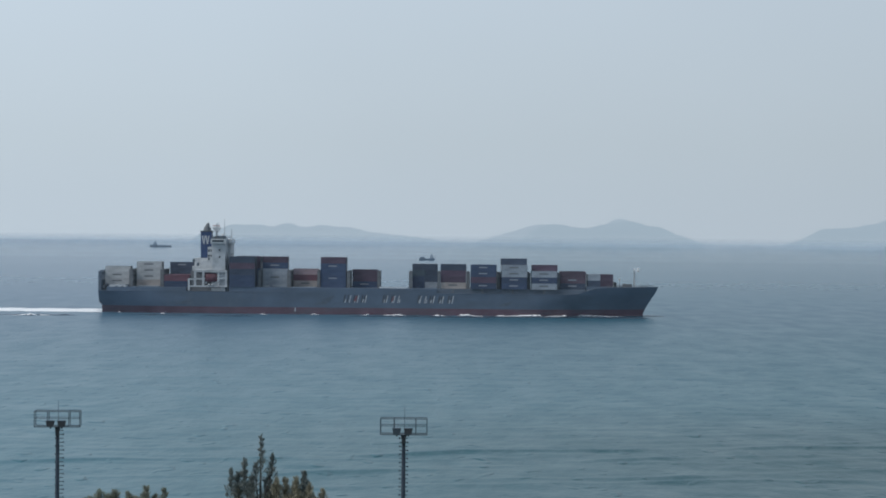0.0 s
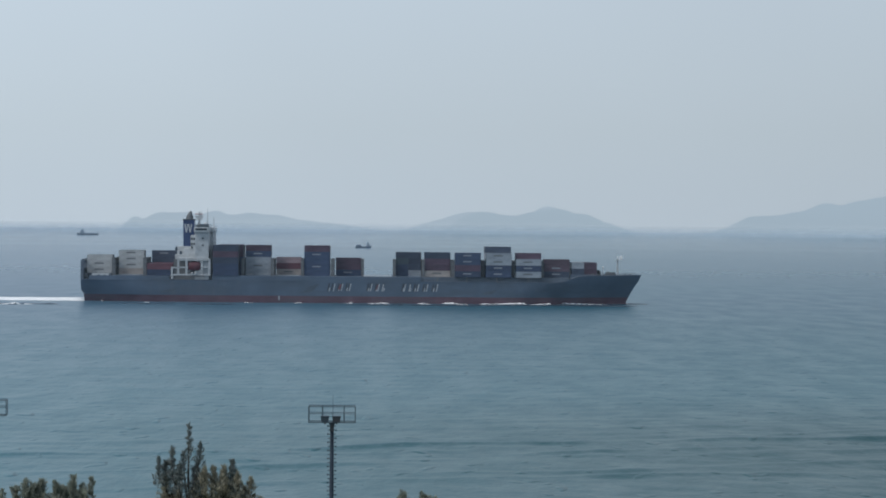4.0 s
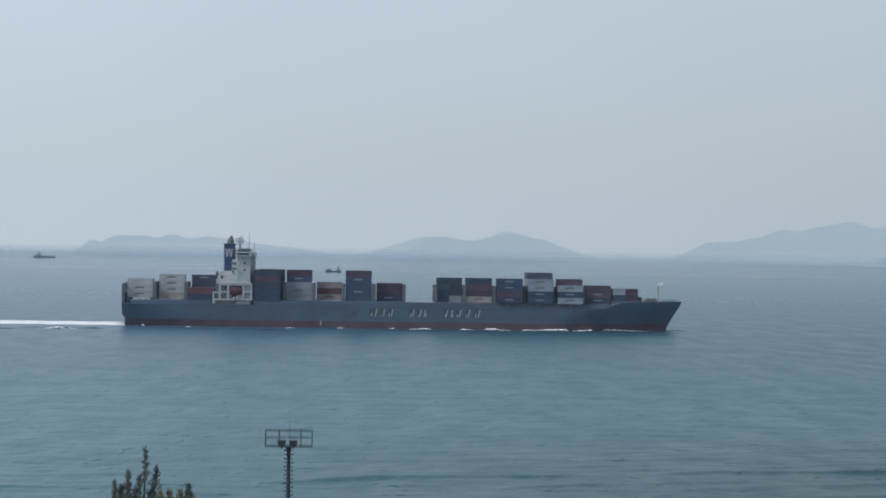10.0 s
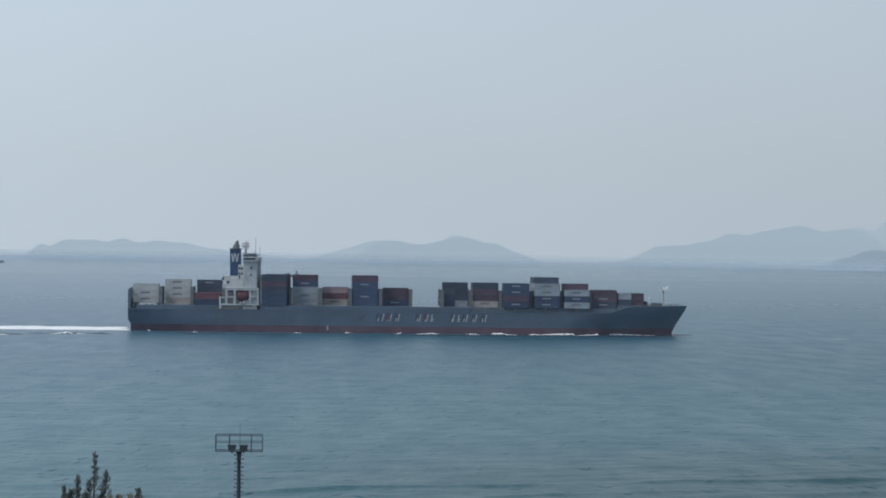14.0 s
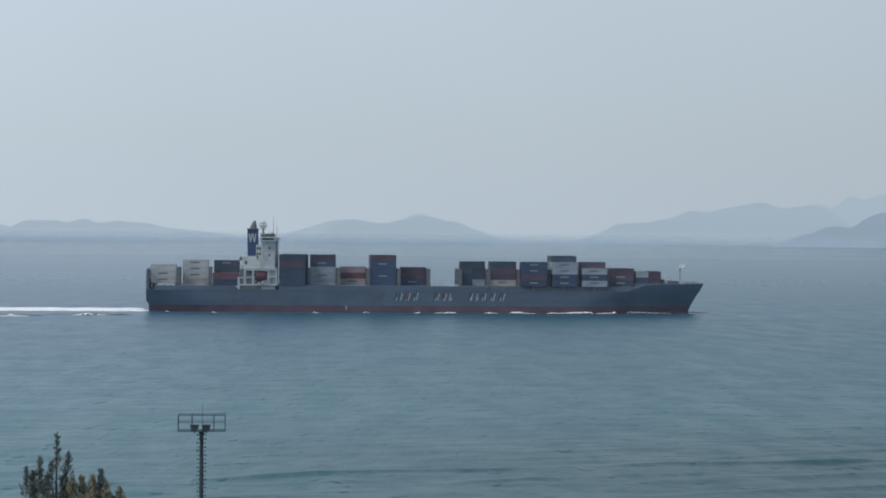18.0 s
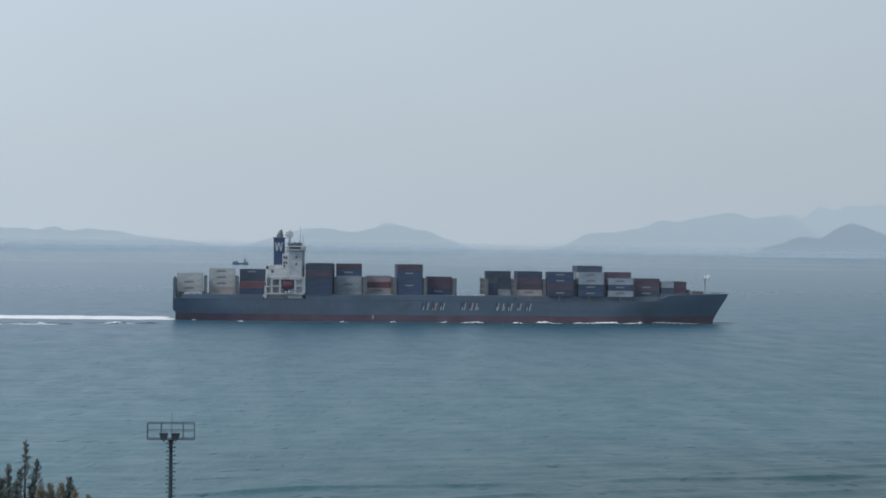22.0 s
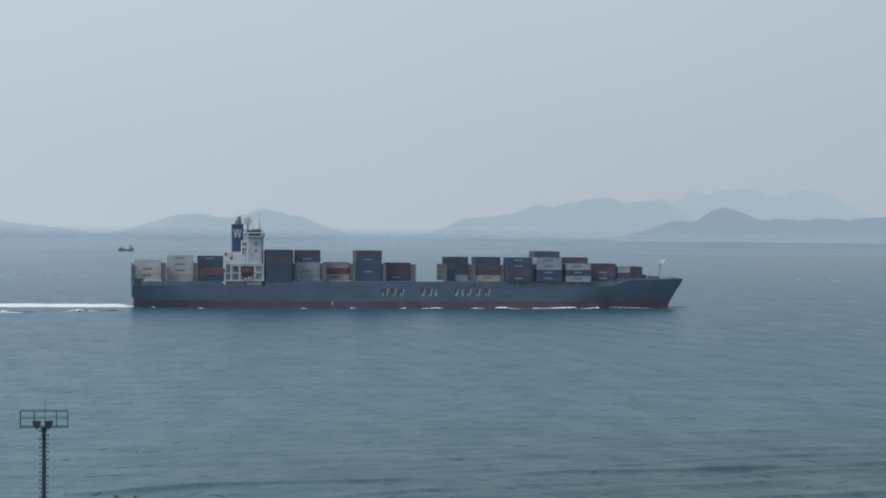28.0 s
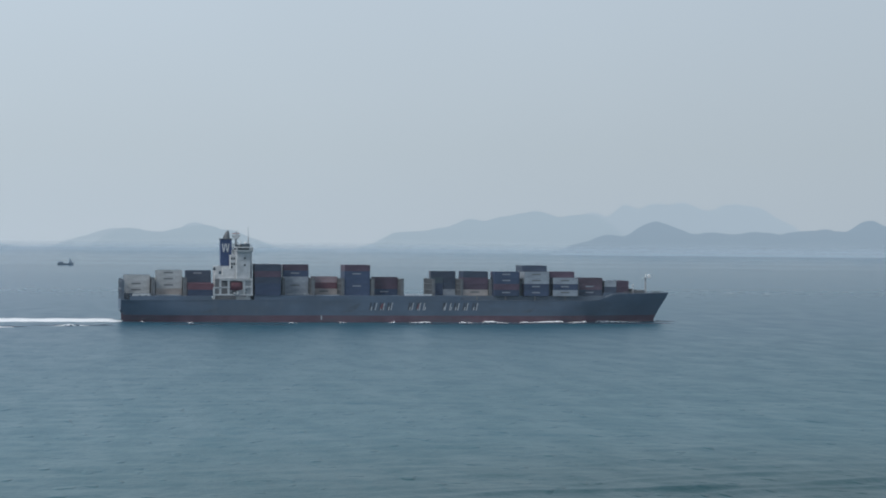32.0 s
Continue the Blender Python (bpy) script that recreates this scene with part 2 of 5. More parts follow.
def sea_material():
    mat, nt, b = shader("sea_water", 0.2)
    b.inputs["IOR"].default_value = 1.333
    tc = nt.nodes.new("ShaderNodeTexCoord")

    def layer(scale, stretch, detail, turn=0.0, rough=0.6):
        m = nt.nodes.new("ShaderNodeMapping")
        m.inputs["Scale"].default_value = stretch
        m.inputs["Rotation"].default_value = (0, 0, radians(turn))
        n = nt.nodes.new("ShaderNodeTexNoise")
        n.inputs["Scale"].default_value = scale
        n.inputs["Detail"].default_value = detail
        n.inputs["Roughness"].default_value = rough
        nt.links.new(tc.outputs["Object"], m.inputs[0])
        nt.links.new(m.outputs[0], n.inputs["Vector"])
        return n

    chop = layer(0.11, (1.7, 0.7, 1.0), 4.0, 7.0, 0.5)
    fine = layer(0.7, (0.8, 1.0, 1.0), 3.0, -4.0, 0.55)
    patch = layer(0.003, (0.8, 0.7, 1.0), 3.0, 3.0)
    # offshore tones are bluer, with the haze over distant water put into them
    col = ramp_node(nt, patch.outputs["Fac"], [(0.32, (0.054, 0.119, 0.180)), (0.52, (0.059, 0.126, 0.190)), (0.70, (0.064, 0.133, 0.200))])
    # stirred water over the shallows, towards the shore, is a little greener
    sep = nt.nodes.new("ShaderNodeSeparateXYZ")
    nt.links.new(tc.outputs["Object"], sep.inputs[0])
    shallow = nt.nodes.new("ShaderNodeMapRange")
    shallow.interpolation_type = "SMOOTHSTEP"
    shallow.inputs["From Min"].default_value = 1250.0
    shallow.inputs["From Max"].default_value = 330.0
    nt.links.new(sep.outputs["Y"], shallow.inputs["Value"])
    mix = nt.nodes.new("ShaderNodeMixRGB")
    nt.links.new(shallow.outputs[0], mix.inputs["Fac"])
    nt.links.new(col.outputs["Color"], mix.inputs[1])
    mix.inputs[2].default_value = (0.044, 0.146, 0.182, 1)
    # base colour darkens to the right, standing in for glare on the sun's side
    right_falloff = nt.nodes.new("ShaderNodeMapRange")
    right_falloff.interpolation_type = "SMOOTHSTEP"
    right_falloff.inputs["From Min"].default_value = -120.0
    right_falloff.inputs["From Max"].default_value = 120.0
    nt.links.new(sep.outputs["X"], right_falloff.inputs["Value"])
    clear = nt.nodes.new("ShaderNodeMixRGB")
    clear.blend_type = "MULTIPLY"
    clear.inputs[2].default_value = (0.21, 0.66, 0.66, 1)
    nt.links.new(right_falloff.outputs[0], clear.inputs["Fac"])
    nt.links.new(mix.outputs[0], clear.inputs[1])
    # darkens the base colour further near the shore, part of that painted glare falloff
    near_falloff = nt.nodes.new("ShaderNodeMapRange")
    near_falloff.interpolation_type = "SMOOTHSTEP"
    near_falloff.inputs["From Min"].default_value = 560.0
    near_falloff.inputs["From Max"].default_value = 400.0
    nt.links.new(sep.outputs["Y"], near_falloff.inputs["Value"])
    both = nt.nodes.new("ShaderNodeMath")
    both.operation = "MULTIPLY"
    nt.links.new(near_falloff.outputs[0], both.inputs[0])
    nt.links.new(right_falloff.outputs[0], both.inputs[1])
    near_dark = nt.nodes.new("ShaderNodeMixRGB")
    near_dark.blend_type = "MULTIPLY"
    near_dark.inputs[2].default_value = (0.43, 0.59, 0.52, 1)
    nt.links.new(both.outputs[0], near_dark.inputs["Fac"])
    nt.links.new(clear.outputs[0], near_dark.inputs[1])
    nt.links.new(near_dark.outputs[0], b.inputs["Base Color"])
    # gusts of wind roughen the surface in patches
    paws = layer(0.085, (1.0, 0.30, 1.0), 3.0, -3.0)
    rr = ramp_node(nt, paws.outputs["Fac"], [(0.34, (0.29,) * 3), (0.66, (0.355,) * 3)])
    # roughness drops with distance, so the far water looks paler in the camera's view
    last = rr.outputs["Color"]
    for near, far, smooth in ((1000.0, 2000.0, 0.26), (1800.0, 3300.0, 0.19), (3000.0, 4800.0, 0.15)):
        even = nt.nodes.new("ShaderNodeMapRange")
        even.interpolation_type = "SMOOTHSTEP"
        even.inputs["From Min"].default_value = near
        even.inputs["From Max"].default_value = far
        nt.links.new(sep.outputs["Y"], even.inputs["Value"])
        mixr = nt.nodes.new("ShaderNodeMixRGB")
        nt.links.new(even.outputs[0], mixr.inputs["Fac"])
        nt.links.new(last, mixr.inputs[1])
        mixr.inputs[2].default_value = (smooth, smooth, smooth, 1)
        last = mixr.outputs[0]
    nt.links.new(last, b.inputs["Roughness"])
    b2 = nt.nodes.new("ShaderNodeBump")
    b2.inputs["Strength"].default_value = 1.0
    b2.inputs["Distance"].default_value = 0.75
    nt.links.new(chop.outputs["Fac"], b2.inputs["Height"])
    # bump strength fades with distance, to keep streaks out of the camera's view
    bump_fade = nt.nodes.new("ShaderNodeMapRange")
    bump_fade.interpolation_type = "SMOOTHSTEP"
    bump_fade.inputs["From Min"].default_value = 750.0
    bump_fade.inputs["From Max"].default_value = 1400.0
    bump_fade.inputs["To Min"].default_value = 1.0
    bump_fade.inputs["To Max"].default_value = 0.0
    nt.links.new(sep.outputs["Y"], bump_fade.inputs["Value"])
    nt.links.new(bump_fade.outputs[0], b2.inputs["Strength"])
    b3 = nt.nodes.new("ShaderNodeBump")
    nt.links.new(bump_fade.outputs[0], b3.inputs["Strength"])
    b3.inputs["Distance"].default_value = 0.10
    nt.links.new(fine.outputs["Fac"], b3.inputs["Height"])
    nt.links.new(b2.outputs[0], b3.inputs["Normal"])
    # here and there a short steep wavelet
    dash = layer(0.26, (0.9, 0.45, 1.0), 1.0, 4.0, 0.5)
    steep = ramp_node(nt, dash.outputs["Fac"], [(0.645, (0, 0, 0)), (0.75, (1, 1, 1))])
    b4 = nt.nodes.new("ShaderNodeBump")
    nt.links.new(bump_fade.outputs[0], b4.inputs["Strength"])
    b4.inputs["Distance"].default_value = 0.38
    nt.links.new(steep.outputs["Color"], b4.inputs["Height"])
    nt.links.new(b3.outputs[0], b4.inputs["Normal"])
    nt.links.new(b4.outputs[0], b.inputs["Normal"])
    return mat


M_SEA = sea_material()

# darker copy of the sea water: shade on ship-wave faces put into the colour
M_WAVE_SHADE, _nt, _b = shader("shaded_wave_water", 0.22)
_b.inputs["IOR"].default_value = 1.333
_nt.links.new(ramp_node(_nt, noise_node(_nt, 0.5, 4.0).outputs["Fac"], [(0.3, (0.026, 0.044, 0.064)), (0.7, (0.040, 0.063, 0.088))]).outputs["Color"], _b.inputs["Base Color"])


def foam_material(name, holes):
    mat, nt, b = shader(name, 0.8)
    n = noise_node(nt, 0.35, 6.0, stretch=(0.35, 1.0, 1.0), rough=0.7)
    c = ramp_node(nt, n.outputs["Fac"], [(0.30, (0.80, 0.84, 0.86)), (0.55, (0.94, 0.95, 0.95))])
    nt.links.new(c.outputs["Color"], b.inputs["Base Color"])
    n2 = noise_node(nt, 0.30, 7.0, stretch=(0.30, 1.0, 1.0), rough=0.75)
    a = ramp_node(nt, n2.outputs["Fac"], [(holes, (0, 0, 0)), (holes + 0.12, (1, 1, 1))])
    nt.links.new(a.outputs["Color"], b.inputs["Alpha"])
    return mat


M_FOAM = foam_material("sea_foam", 0.42)
M_WAKE = foam_material("wake_foam", 0.22)
M_CREST = foam_material("crest_foam", 0.22)
M_STREAK = foam_material("thin_foam", 0.50)


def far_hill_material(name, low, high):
    """A distant island as a plain pale glowing backdrop: the haze, thicker at its foot, is put into its emission
    colour.
    """
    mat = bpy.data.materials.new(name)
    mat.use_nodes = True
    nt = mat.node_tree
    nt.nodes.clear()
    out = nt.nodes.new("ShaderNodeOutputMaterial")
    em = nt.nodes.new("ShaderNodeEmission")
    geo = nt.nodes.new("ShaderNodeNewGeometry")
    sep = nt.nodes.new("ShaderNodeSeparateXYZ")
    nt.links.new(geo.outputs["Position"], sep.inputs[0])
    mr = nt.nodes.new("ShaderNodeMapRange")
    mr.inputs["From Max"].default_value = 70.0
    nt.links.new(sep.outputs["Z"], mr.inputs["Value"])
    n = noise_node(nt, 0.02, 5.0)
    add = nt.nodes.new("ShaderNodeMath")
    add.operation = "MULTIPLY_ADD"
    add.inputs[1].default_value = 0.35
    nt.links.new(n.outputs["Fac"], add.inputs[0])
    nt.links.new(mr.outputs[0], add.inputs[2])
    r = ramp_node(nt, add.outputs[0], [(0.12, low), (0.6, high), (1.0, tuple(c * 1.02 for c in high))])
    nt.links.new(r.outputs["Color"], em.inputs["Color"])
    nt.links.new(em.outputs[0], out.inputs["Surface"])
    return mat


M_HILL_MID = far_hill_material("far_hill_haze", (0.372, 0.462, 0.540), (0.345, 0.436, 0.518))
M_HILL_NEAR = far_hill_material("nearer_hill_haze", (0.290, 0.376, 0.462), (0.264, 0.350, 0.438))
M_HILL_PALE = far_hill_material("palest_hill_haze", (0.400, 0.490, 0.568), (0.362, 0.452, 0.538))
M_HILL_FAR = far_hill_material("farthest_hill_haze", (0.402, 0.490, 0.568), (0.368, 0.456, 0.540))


def leaf_material(name, dark, mid, light):
    mat, nt, b = shader(name, 0.65)
    geo = nt.nodes.new("ShaderNodeNewGeometry")
    r = ramp_node(nt, geo.outputs["Random Per Island"], [(0.0, dark), (0.55, mid), (1.0, light)])
    n = noise_node(nt, 1.2, 3.0)
    hs = nt.nodes.new("ShaderNodeHueSaturation")
    mr = nt.nodes.new("ShaderNodeMapRange")
    mr.inputs["To Min"].default_value = 0.6
    mr.inputs["To Max"].default_value = 1.4
    nt.links.new(n.outputs["Fac"], mr.inputs["Value"])
    nt.links.new(mr.outputs[0], hs.inputs["Value"])
    nt.links.new(r.outputs["Color"], hs.inputs["Color"])
    nt.links.new(hs.outputs[0], b.inputs["Base Color"])
    # thin needles let light through
    tl = nt.nodes.new("ShaderNodeBsdfTranslucent")
    nt.links.new(hs.outputs[0], tl.inputs["Color"])
    mx = nt.nodes.new("ShaderNodeMixShader")
    mx.inputs["Fac"].default_value = 0.6
    nt.links.new(b.outputs[0], mx.inputs[1])
    nt.links.new(tl.outputs[0], mx.inputs[2])
    nt.links.new(mx.outputs[0], nt.nodes["Material Output"].inputs["Surface"])
    return mat


M_LEAF = leaf_material("casuarina_foliage", (0.13, 0.17, 0.18), (0.29, 0.35, 0.345), (0.51, 0.54, 0.53))
M_LEAF_OLD = leaf_material("browned_casuarina_foliage", (0.23, 0.225, 0.18), (0.45, 0.45, 0.37), (0.76, 0.73, 0.60))
M_LEAF2 = leaf_material("shrub_foliage", (0.19, 0.23, 0.205), (0.38, 0.42, 0.355), (0.66, 0.67, 0.58))
M_BARK = paint("bark", (0.075, 0.066, 0.055), wear=(0.12, 0.11, 0.095), rough=0.9, scale=3.0)


def ground_material():
    mat, nt, b = shader("hillside_ground", 0.9)
    n = noise_node(nt, 0.15, 8.0)
    c = ramp_node(nt, n.outputs["Fac"], [(0.3, (0.045, 0.060, 0.030)), (0.5, (0.085, 0.090, 0.045)), (0.7, (0.20, 0.17, 0.12))])
    nt.links.new(c.outputs["Color"], b.inputs["Base Color"])
    return mat


M_GROUND = ground_material()


# ---- mesh helpers ----
def mesh_of(name, bm, *mats, smooth=False):
    me = bpy.data.meshes.new(name)
    bm.normal_update()
    bm.to_mesh(me)
    bm.free()
    for m in mats:
        me.materials.append(m)
    if smooth:
        for p in me.polygons:
            p.use_smooth = True
    return me


def part(name, bm, material, parent, label="", smooth=False):
    """One mesh object under a thing or a part."""
    ob = new(name, bm if isinstance(bm, bpy.types.Mesh) else mesh_of(name, bm, material, smooth=smooth))
    ob.parent = parent
    if label:
        ob["label"] = label
    return ob


def add_box(bm, lo, hi, bevel=0.0, m=None, slot=0):
    """An axis-aligned block between two corners."""
    c = [(a + b) / 2 for a, b in zip(lo, hi)]
    s = [abs(b - a) for a, b in zip(lo, hi)]
    got = bmesh.ops.create_cube(bm, size=1.0, matrix=Matrix.Translation(c) @ Matrix.Diagonal((*s, 1)))
    if bevel:
        edges = list({e for vtx in got["verts"] for e in vtx.link_edges})
        got = bmesh.ops.bevel(bm, geom=edges, offset=bevel, segments=1, affect="EDGES")
    faces = {fc for vtx in got["verts"] for fc in vtx.link_faces}
    for fc in faces:
        fc.material_index = slot
    if m is not None:
        bmesh.ops.transform(bm, matrix=m, verts=list({vtx for fc in faces for vtx in fc.verts}))
    return bm


def box(lo, hi, bevel=0.0):
    return add_box(bmesh.new(), lo, hi, bevel)


def add_rod(bm, a, b, r0, r1=None, n=8):
    """A tapered round bar from a to b."""
    a, b = Vector(a), Vector(b)
    q = (b - a).to_track_quat("Z", "Y").to_matrix().to_4x4()
    bmesh.ops.create_cone(bm, cap_ends=True, segments=n, radius1=r0, radius2=r0 if r1 is None else r1, depth=(b - a).length,
                          matrix=Matrix.Translation((a + b) / 2) @ q)
    return bm


def rod(a, b, r0, r1=None, n=8):
    return add_rod(bmesh.new(), a, b, r0, r1, n)


def prism(outline, lo, hi, axis=1):
    """A flat outline of (u, w) pairs, extruded along an axis (0, 1 or 2) from lo to hi."""
    bm = bmesh.new()

    def place(u, w, k):
        p = [u, w]
        p.insert(axis, k)
        return bm.verts.new(p)
    a = [place(u, w, lo) for u, w in outline]
    b = [place(u, w, hi) for u, w in outline]
    n = len(outline)
    bm.faces.new(a)
    bm.faces.new(b[::-1])
    for i in range(n):
        bm.faces.new((a[i], b[i], b[(i + 1) % n], a[(i + 1) % n]))
    bmesh.ops.recalc_face_normals(bm, faces=bm.faces)
    return bm


# ---- sea, land, distance ----
# rollers: distance off, centre along the shore, height, thickness, half length
ROLLERS = [(402, 60, 0.66, 2.2, 190), (370, -40, 0.55, 2.2, 50), (389, 90, 0.36, 2.0, 70), (424, -50, 0.16, 2.4, 50), (377, 40, 0.20, 2.0, 70), (437, 110, 0.20, 2.6, 60), (358, 120, 0.40, 2.2, 110), (455, 20, 0.14, 2.8, 70), (346, 20, 0.40, 2.2, 90),
           (415, 110, 0.32, 2.2, 60), (396, -20, 0.30, 2.0, 40), (470, 150, 0.20, 2.8, 60), (366, 170, 0.30, 2.2, 70),
           (379, 120, 0.34, 2.2, 60), (429, 140, 0.24, 2.4, 70), (447, 85, 0.20, 2.6, 60), (491, 110, 0.16, 3.0, 70), (512, 60, 0.13, 3.0, 60)]


def build_sea():
    """One sheet of water out to the horizon. Off the shore it carries real waves: a long swell that rolls in, and crossing chop."""
    rng = np.random.default_rng(4)
    # waves: direction of travel, length, height
    waves = []
    for k in range(7):
        waves.append((math.radians(-78 + rng.normal() * 15), 15 + 3.5 * k + rng.uniform(-1, 1), 0.019))
    for k in range(20):
        waves.append((math.radians(-80 + rng.normal() * 58), 6.5 * 1.11 ** k * rng.uniform(0.9, 1.1), 0.0085 * (6.5 * 1.11 ** k) ** 0.38))
    fine_az = [radians(q) for q in np.arange(-17.0, 30.01, 0.2)]
    coarse = [radians(q) for q in np.arange(36.0, 343.0, 6.0)]
    az = fine_az + coarse
    rad = [0.5, 80, 160, 230, 290]
    r = 325.0
    while r < 1500:
        rad.append(r)
        r += 0.75 if r < 480 else max(1.5, r * 0.0035)
    while r < 4850:
        rad.append(r)
        r *= 1.03
    rad.append(4900.0)
    A, Rr = np.meshgrid(np.array(az), np.array(rad))
    X, Y = Rr * np.sin(A), Rr * np.cos(A)
    Z = np.zeros_like(X)
    for d, ln, hh in waves:
        ph = (X * math.cos(d) + Y * math.sin(d)) * 2 * math.pi / ln + rng.uniform(0, 6.28)
        group = 0.65 + 0.5 * np.sin((X * math.sin(d) - Y * math.cos(d)) / (ln * 3.1) + rng.uniform(0, 6.28)) + 0.35 * np.sin((X + Y * 0.6) / (ln * 5.3) + rng.uniform(0, 6.28))
        Z += hh * group * (np.sin(ph) + 0.22 * np.cos(2 * ph))
    fade = np.clip((Rr - 300) / 60, 0, 1) * np.clip((1350 - Rr) / 650, 0, 1) ** 1.5
    fade *= np.clip((radians(29.5) - np.abs(A - radians(6.5)) - radians(6.3)) / radians(2), 0, 1) * (A < 1)
    Z *= fade
    # a few long low rollers come in over the shallows
    for k, (y0, x0, hh, wd, half) in enumerate(ROLLERS):
        along = Y - 0.25 * X - y0 - 2.8 * np.sin(X / 29.0 + k * 1.7) - 1.4 * np.sin(X / 10.0 + k)
        ridge = np.exp(-(along / wd) ** 2) * np.exp(-((X - x0) / half) ** 4) * np.clip(0.66 + 0.30 * np.sin(X / 13.0 + 2 * k) + 0.24 * np.sin(X / 5.3 + 3 * k), 0.25, 1.1)
        Z += hh * ridge * fade
    n, m = len(az), len(rad)
    verts = np.stack([X, Y, Z], -1).reshape(-1, 3).tolist()
    faces = [(j * n + i, j * n + (i + 1) % n, (j + 1) * n + (i + 1) % n, (j + 1) * n + i) for j in range(m - 1) for i in range(n)]
    faces.append(tuple(range(n)))
    me = bpy.data.meshes.new("water")
    me.from_pydata(verts, [], [f[::-1] for f in faces])
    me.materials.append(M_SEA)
    me.shade_smooth()
    ob = new("water", me)
    tagged(ob, "rippled grey-teal sea under a hazy sky", "sea", kind="structure")
    return ob


def land_height(x, y):
    """The hillside below the eye: a steep slope, a shelf on which the masts and trees stand, and a beach."""
    pts = [(-400, 58), (-120, 48), (-6, 42.3), (5, 42.2), (30, 31), (62, 20), (95, 13.5), (150, 12.6), (215, 11.5), (262, 3.0), (300, -0.6), (360, -5), (420, -9)]
    for (y0, z0), (y1, z1) in zip(pts, pts[1:]):
        if y <= y1:
            k = max(0.0, (y - y0) / (y1 - y0))
            z = z0 + (z1 - z0) * k
            break
    else:
        z = -9
    near = math.exp(-(x * x + y * y) / 150.0)
    return z + (noise.noise(Vector((x * 0.03, y * 0.03, 0))) * 0.9) * (1 - near)


def build_ground():
    bm = bmesh.new()
    xs = [-900 + 25 * i for i in range(73)]
    ys = [-400, -300, -200, -120, -60, -25, -6, 0, 5, 12, 20, 30, 45, 62, 78, 95, 120, 150, 180, 215, 240, 262, 280, 300, 330, 360, 420]
    grid = [[bm.verts.new((x, y, land_height(x, y))) for x in xs] for y in ys]
    for j in range(len(ys) - 1):
        for i in range(len(xs) - 1):
            bm.faces.new((grid[j][i], grid[j][i + 1], grid[j + 1][i + 1], grid[j + 1][i]))
    ob = new("ground", mesh_of("ground", bm, M_GROUND, smooth=True))
    tagged(ob, "grassy hillside that falls to a beach", "ground", kind="structure")


def build_island(name, dist, peaks, mat, label, seed):
    """A hilly island: rounded peaks (bearing, height, half-width in degrees) that merge into one ridge, with gullies."""
    lo = min(a - 2.2 * w for a, hh, w in peaks)
    hi = max(a + 2.2 * w for a, hh, w in peaks)
    n, rows = int((hi - lo) / 0.045) + 1, 9
    bm = bmesh.new()
    grid = []
    for i in range(n):
        a = lo + (hi - lo) * i / (n - 1)
        hgt = sum((hh * math.exp(-((a - c) / w) ** 2)) ** 3 for c, hh, w in peaks) ** (1 / 3)
        hgt *= 1 + 0.03 * noise.fractal(Vector((a * 2.6, seed, 0)), 1.0, 2.0, 4)
        hgt += 1.2 * noise.noise(Vector((a * 5.5, seed, 3))) + 1.1 * noise.noise(Vector((a * 14, seed, 7)))
        hgt = max(-3.0, hgt - 1.5)
        col = []
        for j in range(rows):
            u = j / (rows - 1) * 2 - 1
            fall = max(0.0, 1 - abs(u) ** 1.6)
            rough = 1 + 0.22 * noise.noise(Vector((a * 6, u * 2.5, seed))) * abs(u)
            r = dist + u * 45
            b = radians(a)
            col.append(bm.verts.new((r * math.sin(b), r * math.cos(b), -3 + (hgt + 3) * fall * rough)))
        grid.append(col)
    for i in range(n - 1):
        for j in range(rows - 1):
            bm.faces.new((grid[i][j], grid[i + 1][j], grid[i + 1][j + 1], grid[i][j + 1]))
    ob = new(name, mesh_of(name, bm, mat, smooth=True))
    tagged(ob, label, "island", group="islands on the horizon", kind="structure")


water = build_sea()
build_ground()
HZ = "pale blue hilly island fading into sea haze"
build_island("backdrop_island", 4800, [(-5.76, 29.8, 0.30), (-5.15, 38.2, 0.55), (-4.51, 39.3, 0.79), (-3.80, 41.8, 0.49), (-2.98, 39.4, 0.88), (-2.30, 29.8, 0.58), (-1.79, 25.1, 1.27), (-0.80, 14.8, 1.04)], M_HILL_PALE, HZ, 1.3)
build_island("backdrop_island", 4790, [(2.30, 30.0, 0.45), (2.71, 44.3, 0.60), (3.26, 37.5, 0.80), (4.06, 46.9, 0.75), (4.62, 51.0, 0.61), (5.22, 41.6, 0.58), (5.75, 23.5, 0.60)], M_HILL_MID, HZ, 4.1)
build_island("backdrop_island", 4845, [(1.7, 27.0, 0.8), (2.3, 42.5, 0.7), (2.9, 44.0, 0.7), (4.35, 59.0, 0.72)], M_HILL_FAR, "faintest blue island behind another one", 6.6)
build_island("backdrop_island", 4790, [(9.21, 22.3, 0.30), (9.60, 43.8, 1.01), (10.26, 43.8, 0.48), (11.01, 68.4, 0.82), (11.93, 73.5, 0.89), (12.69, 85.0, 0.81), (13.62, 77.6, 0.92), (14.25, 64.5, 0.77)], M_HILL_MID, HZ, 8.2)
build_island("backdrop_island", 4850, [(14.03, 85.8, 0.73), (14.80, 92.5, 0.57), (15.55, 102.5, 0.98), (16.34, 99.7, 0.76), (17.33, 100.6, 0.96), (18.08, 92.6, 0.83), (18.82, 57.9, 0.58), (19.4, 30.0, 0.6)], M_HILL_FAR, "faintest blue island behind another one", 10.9)
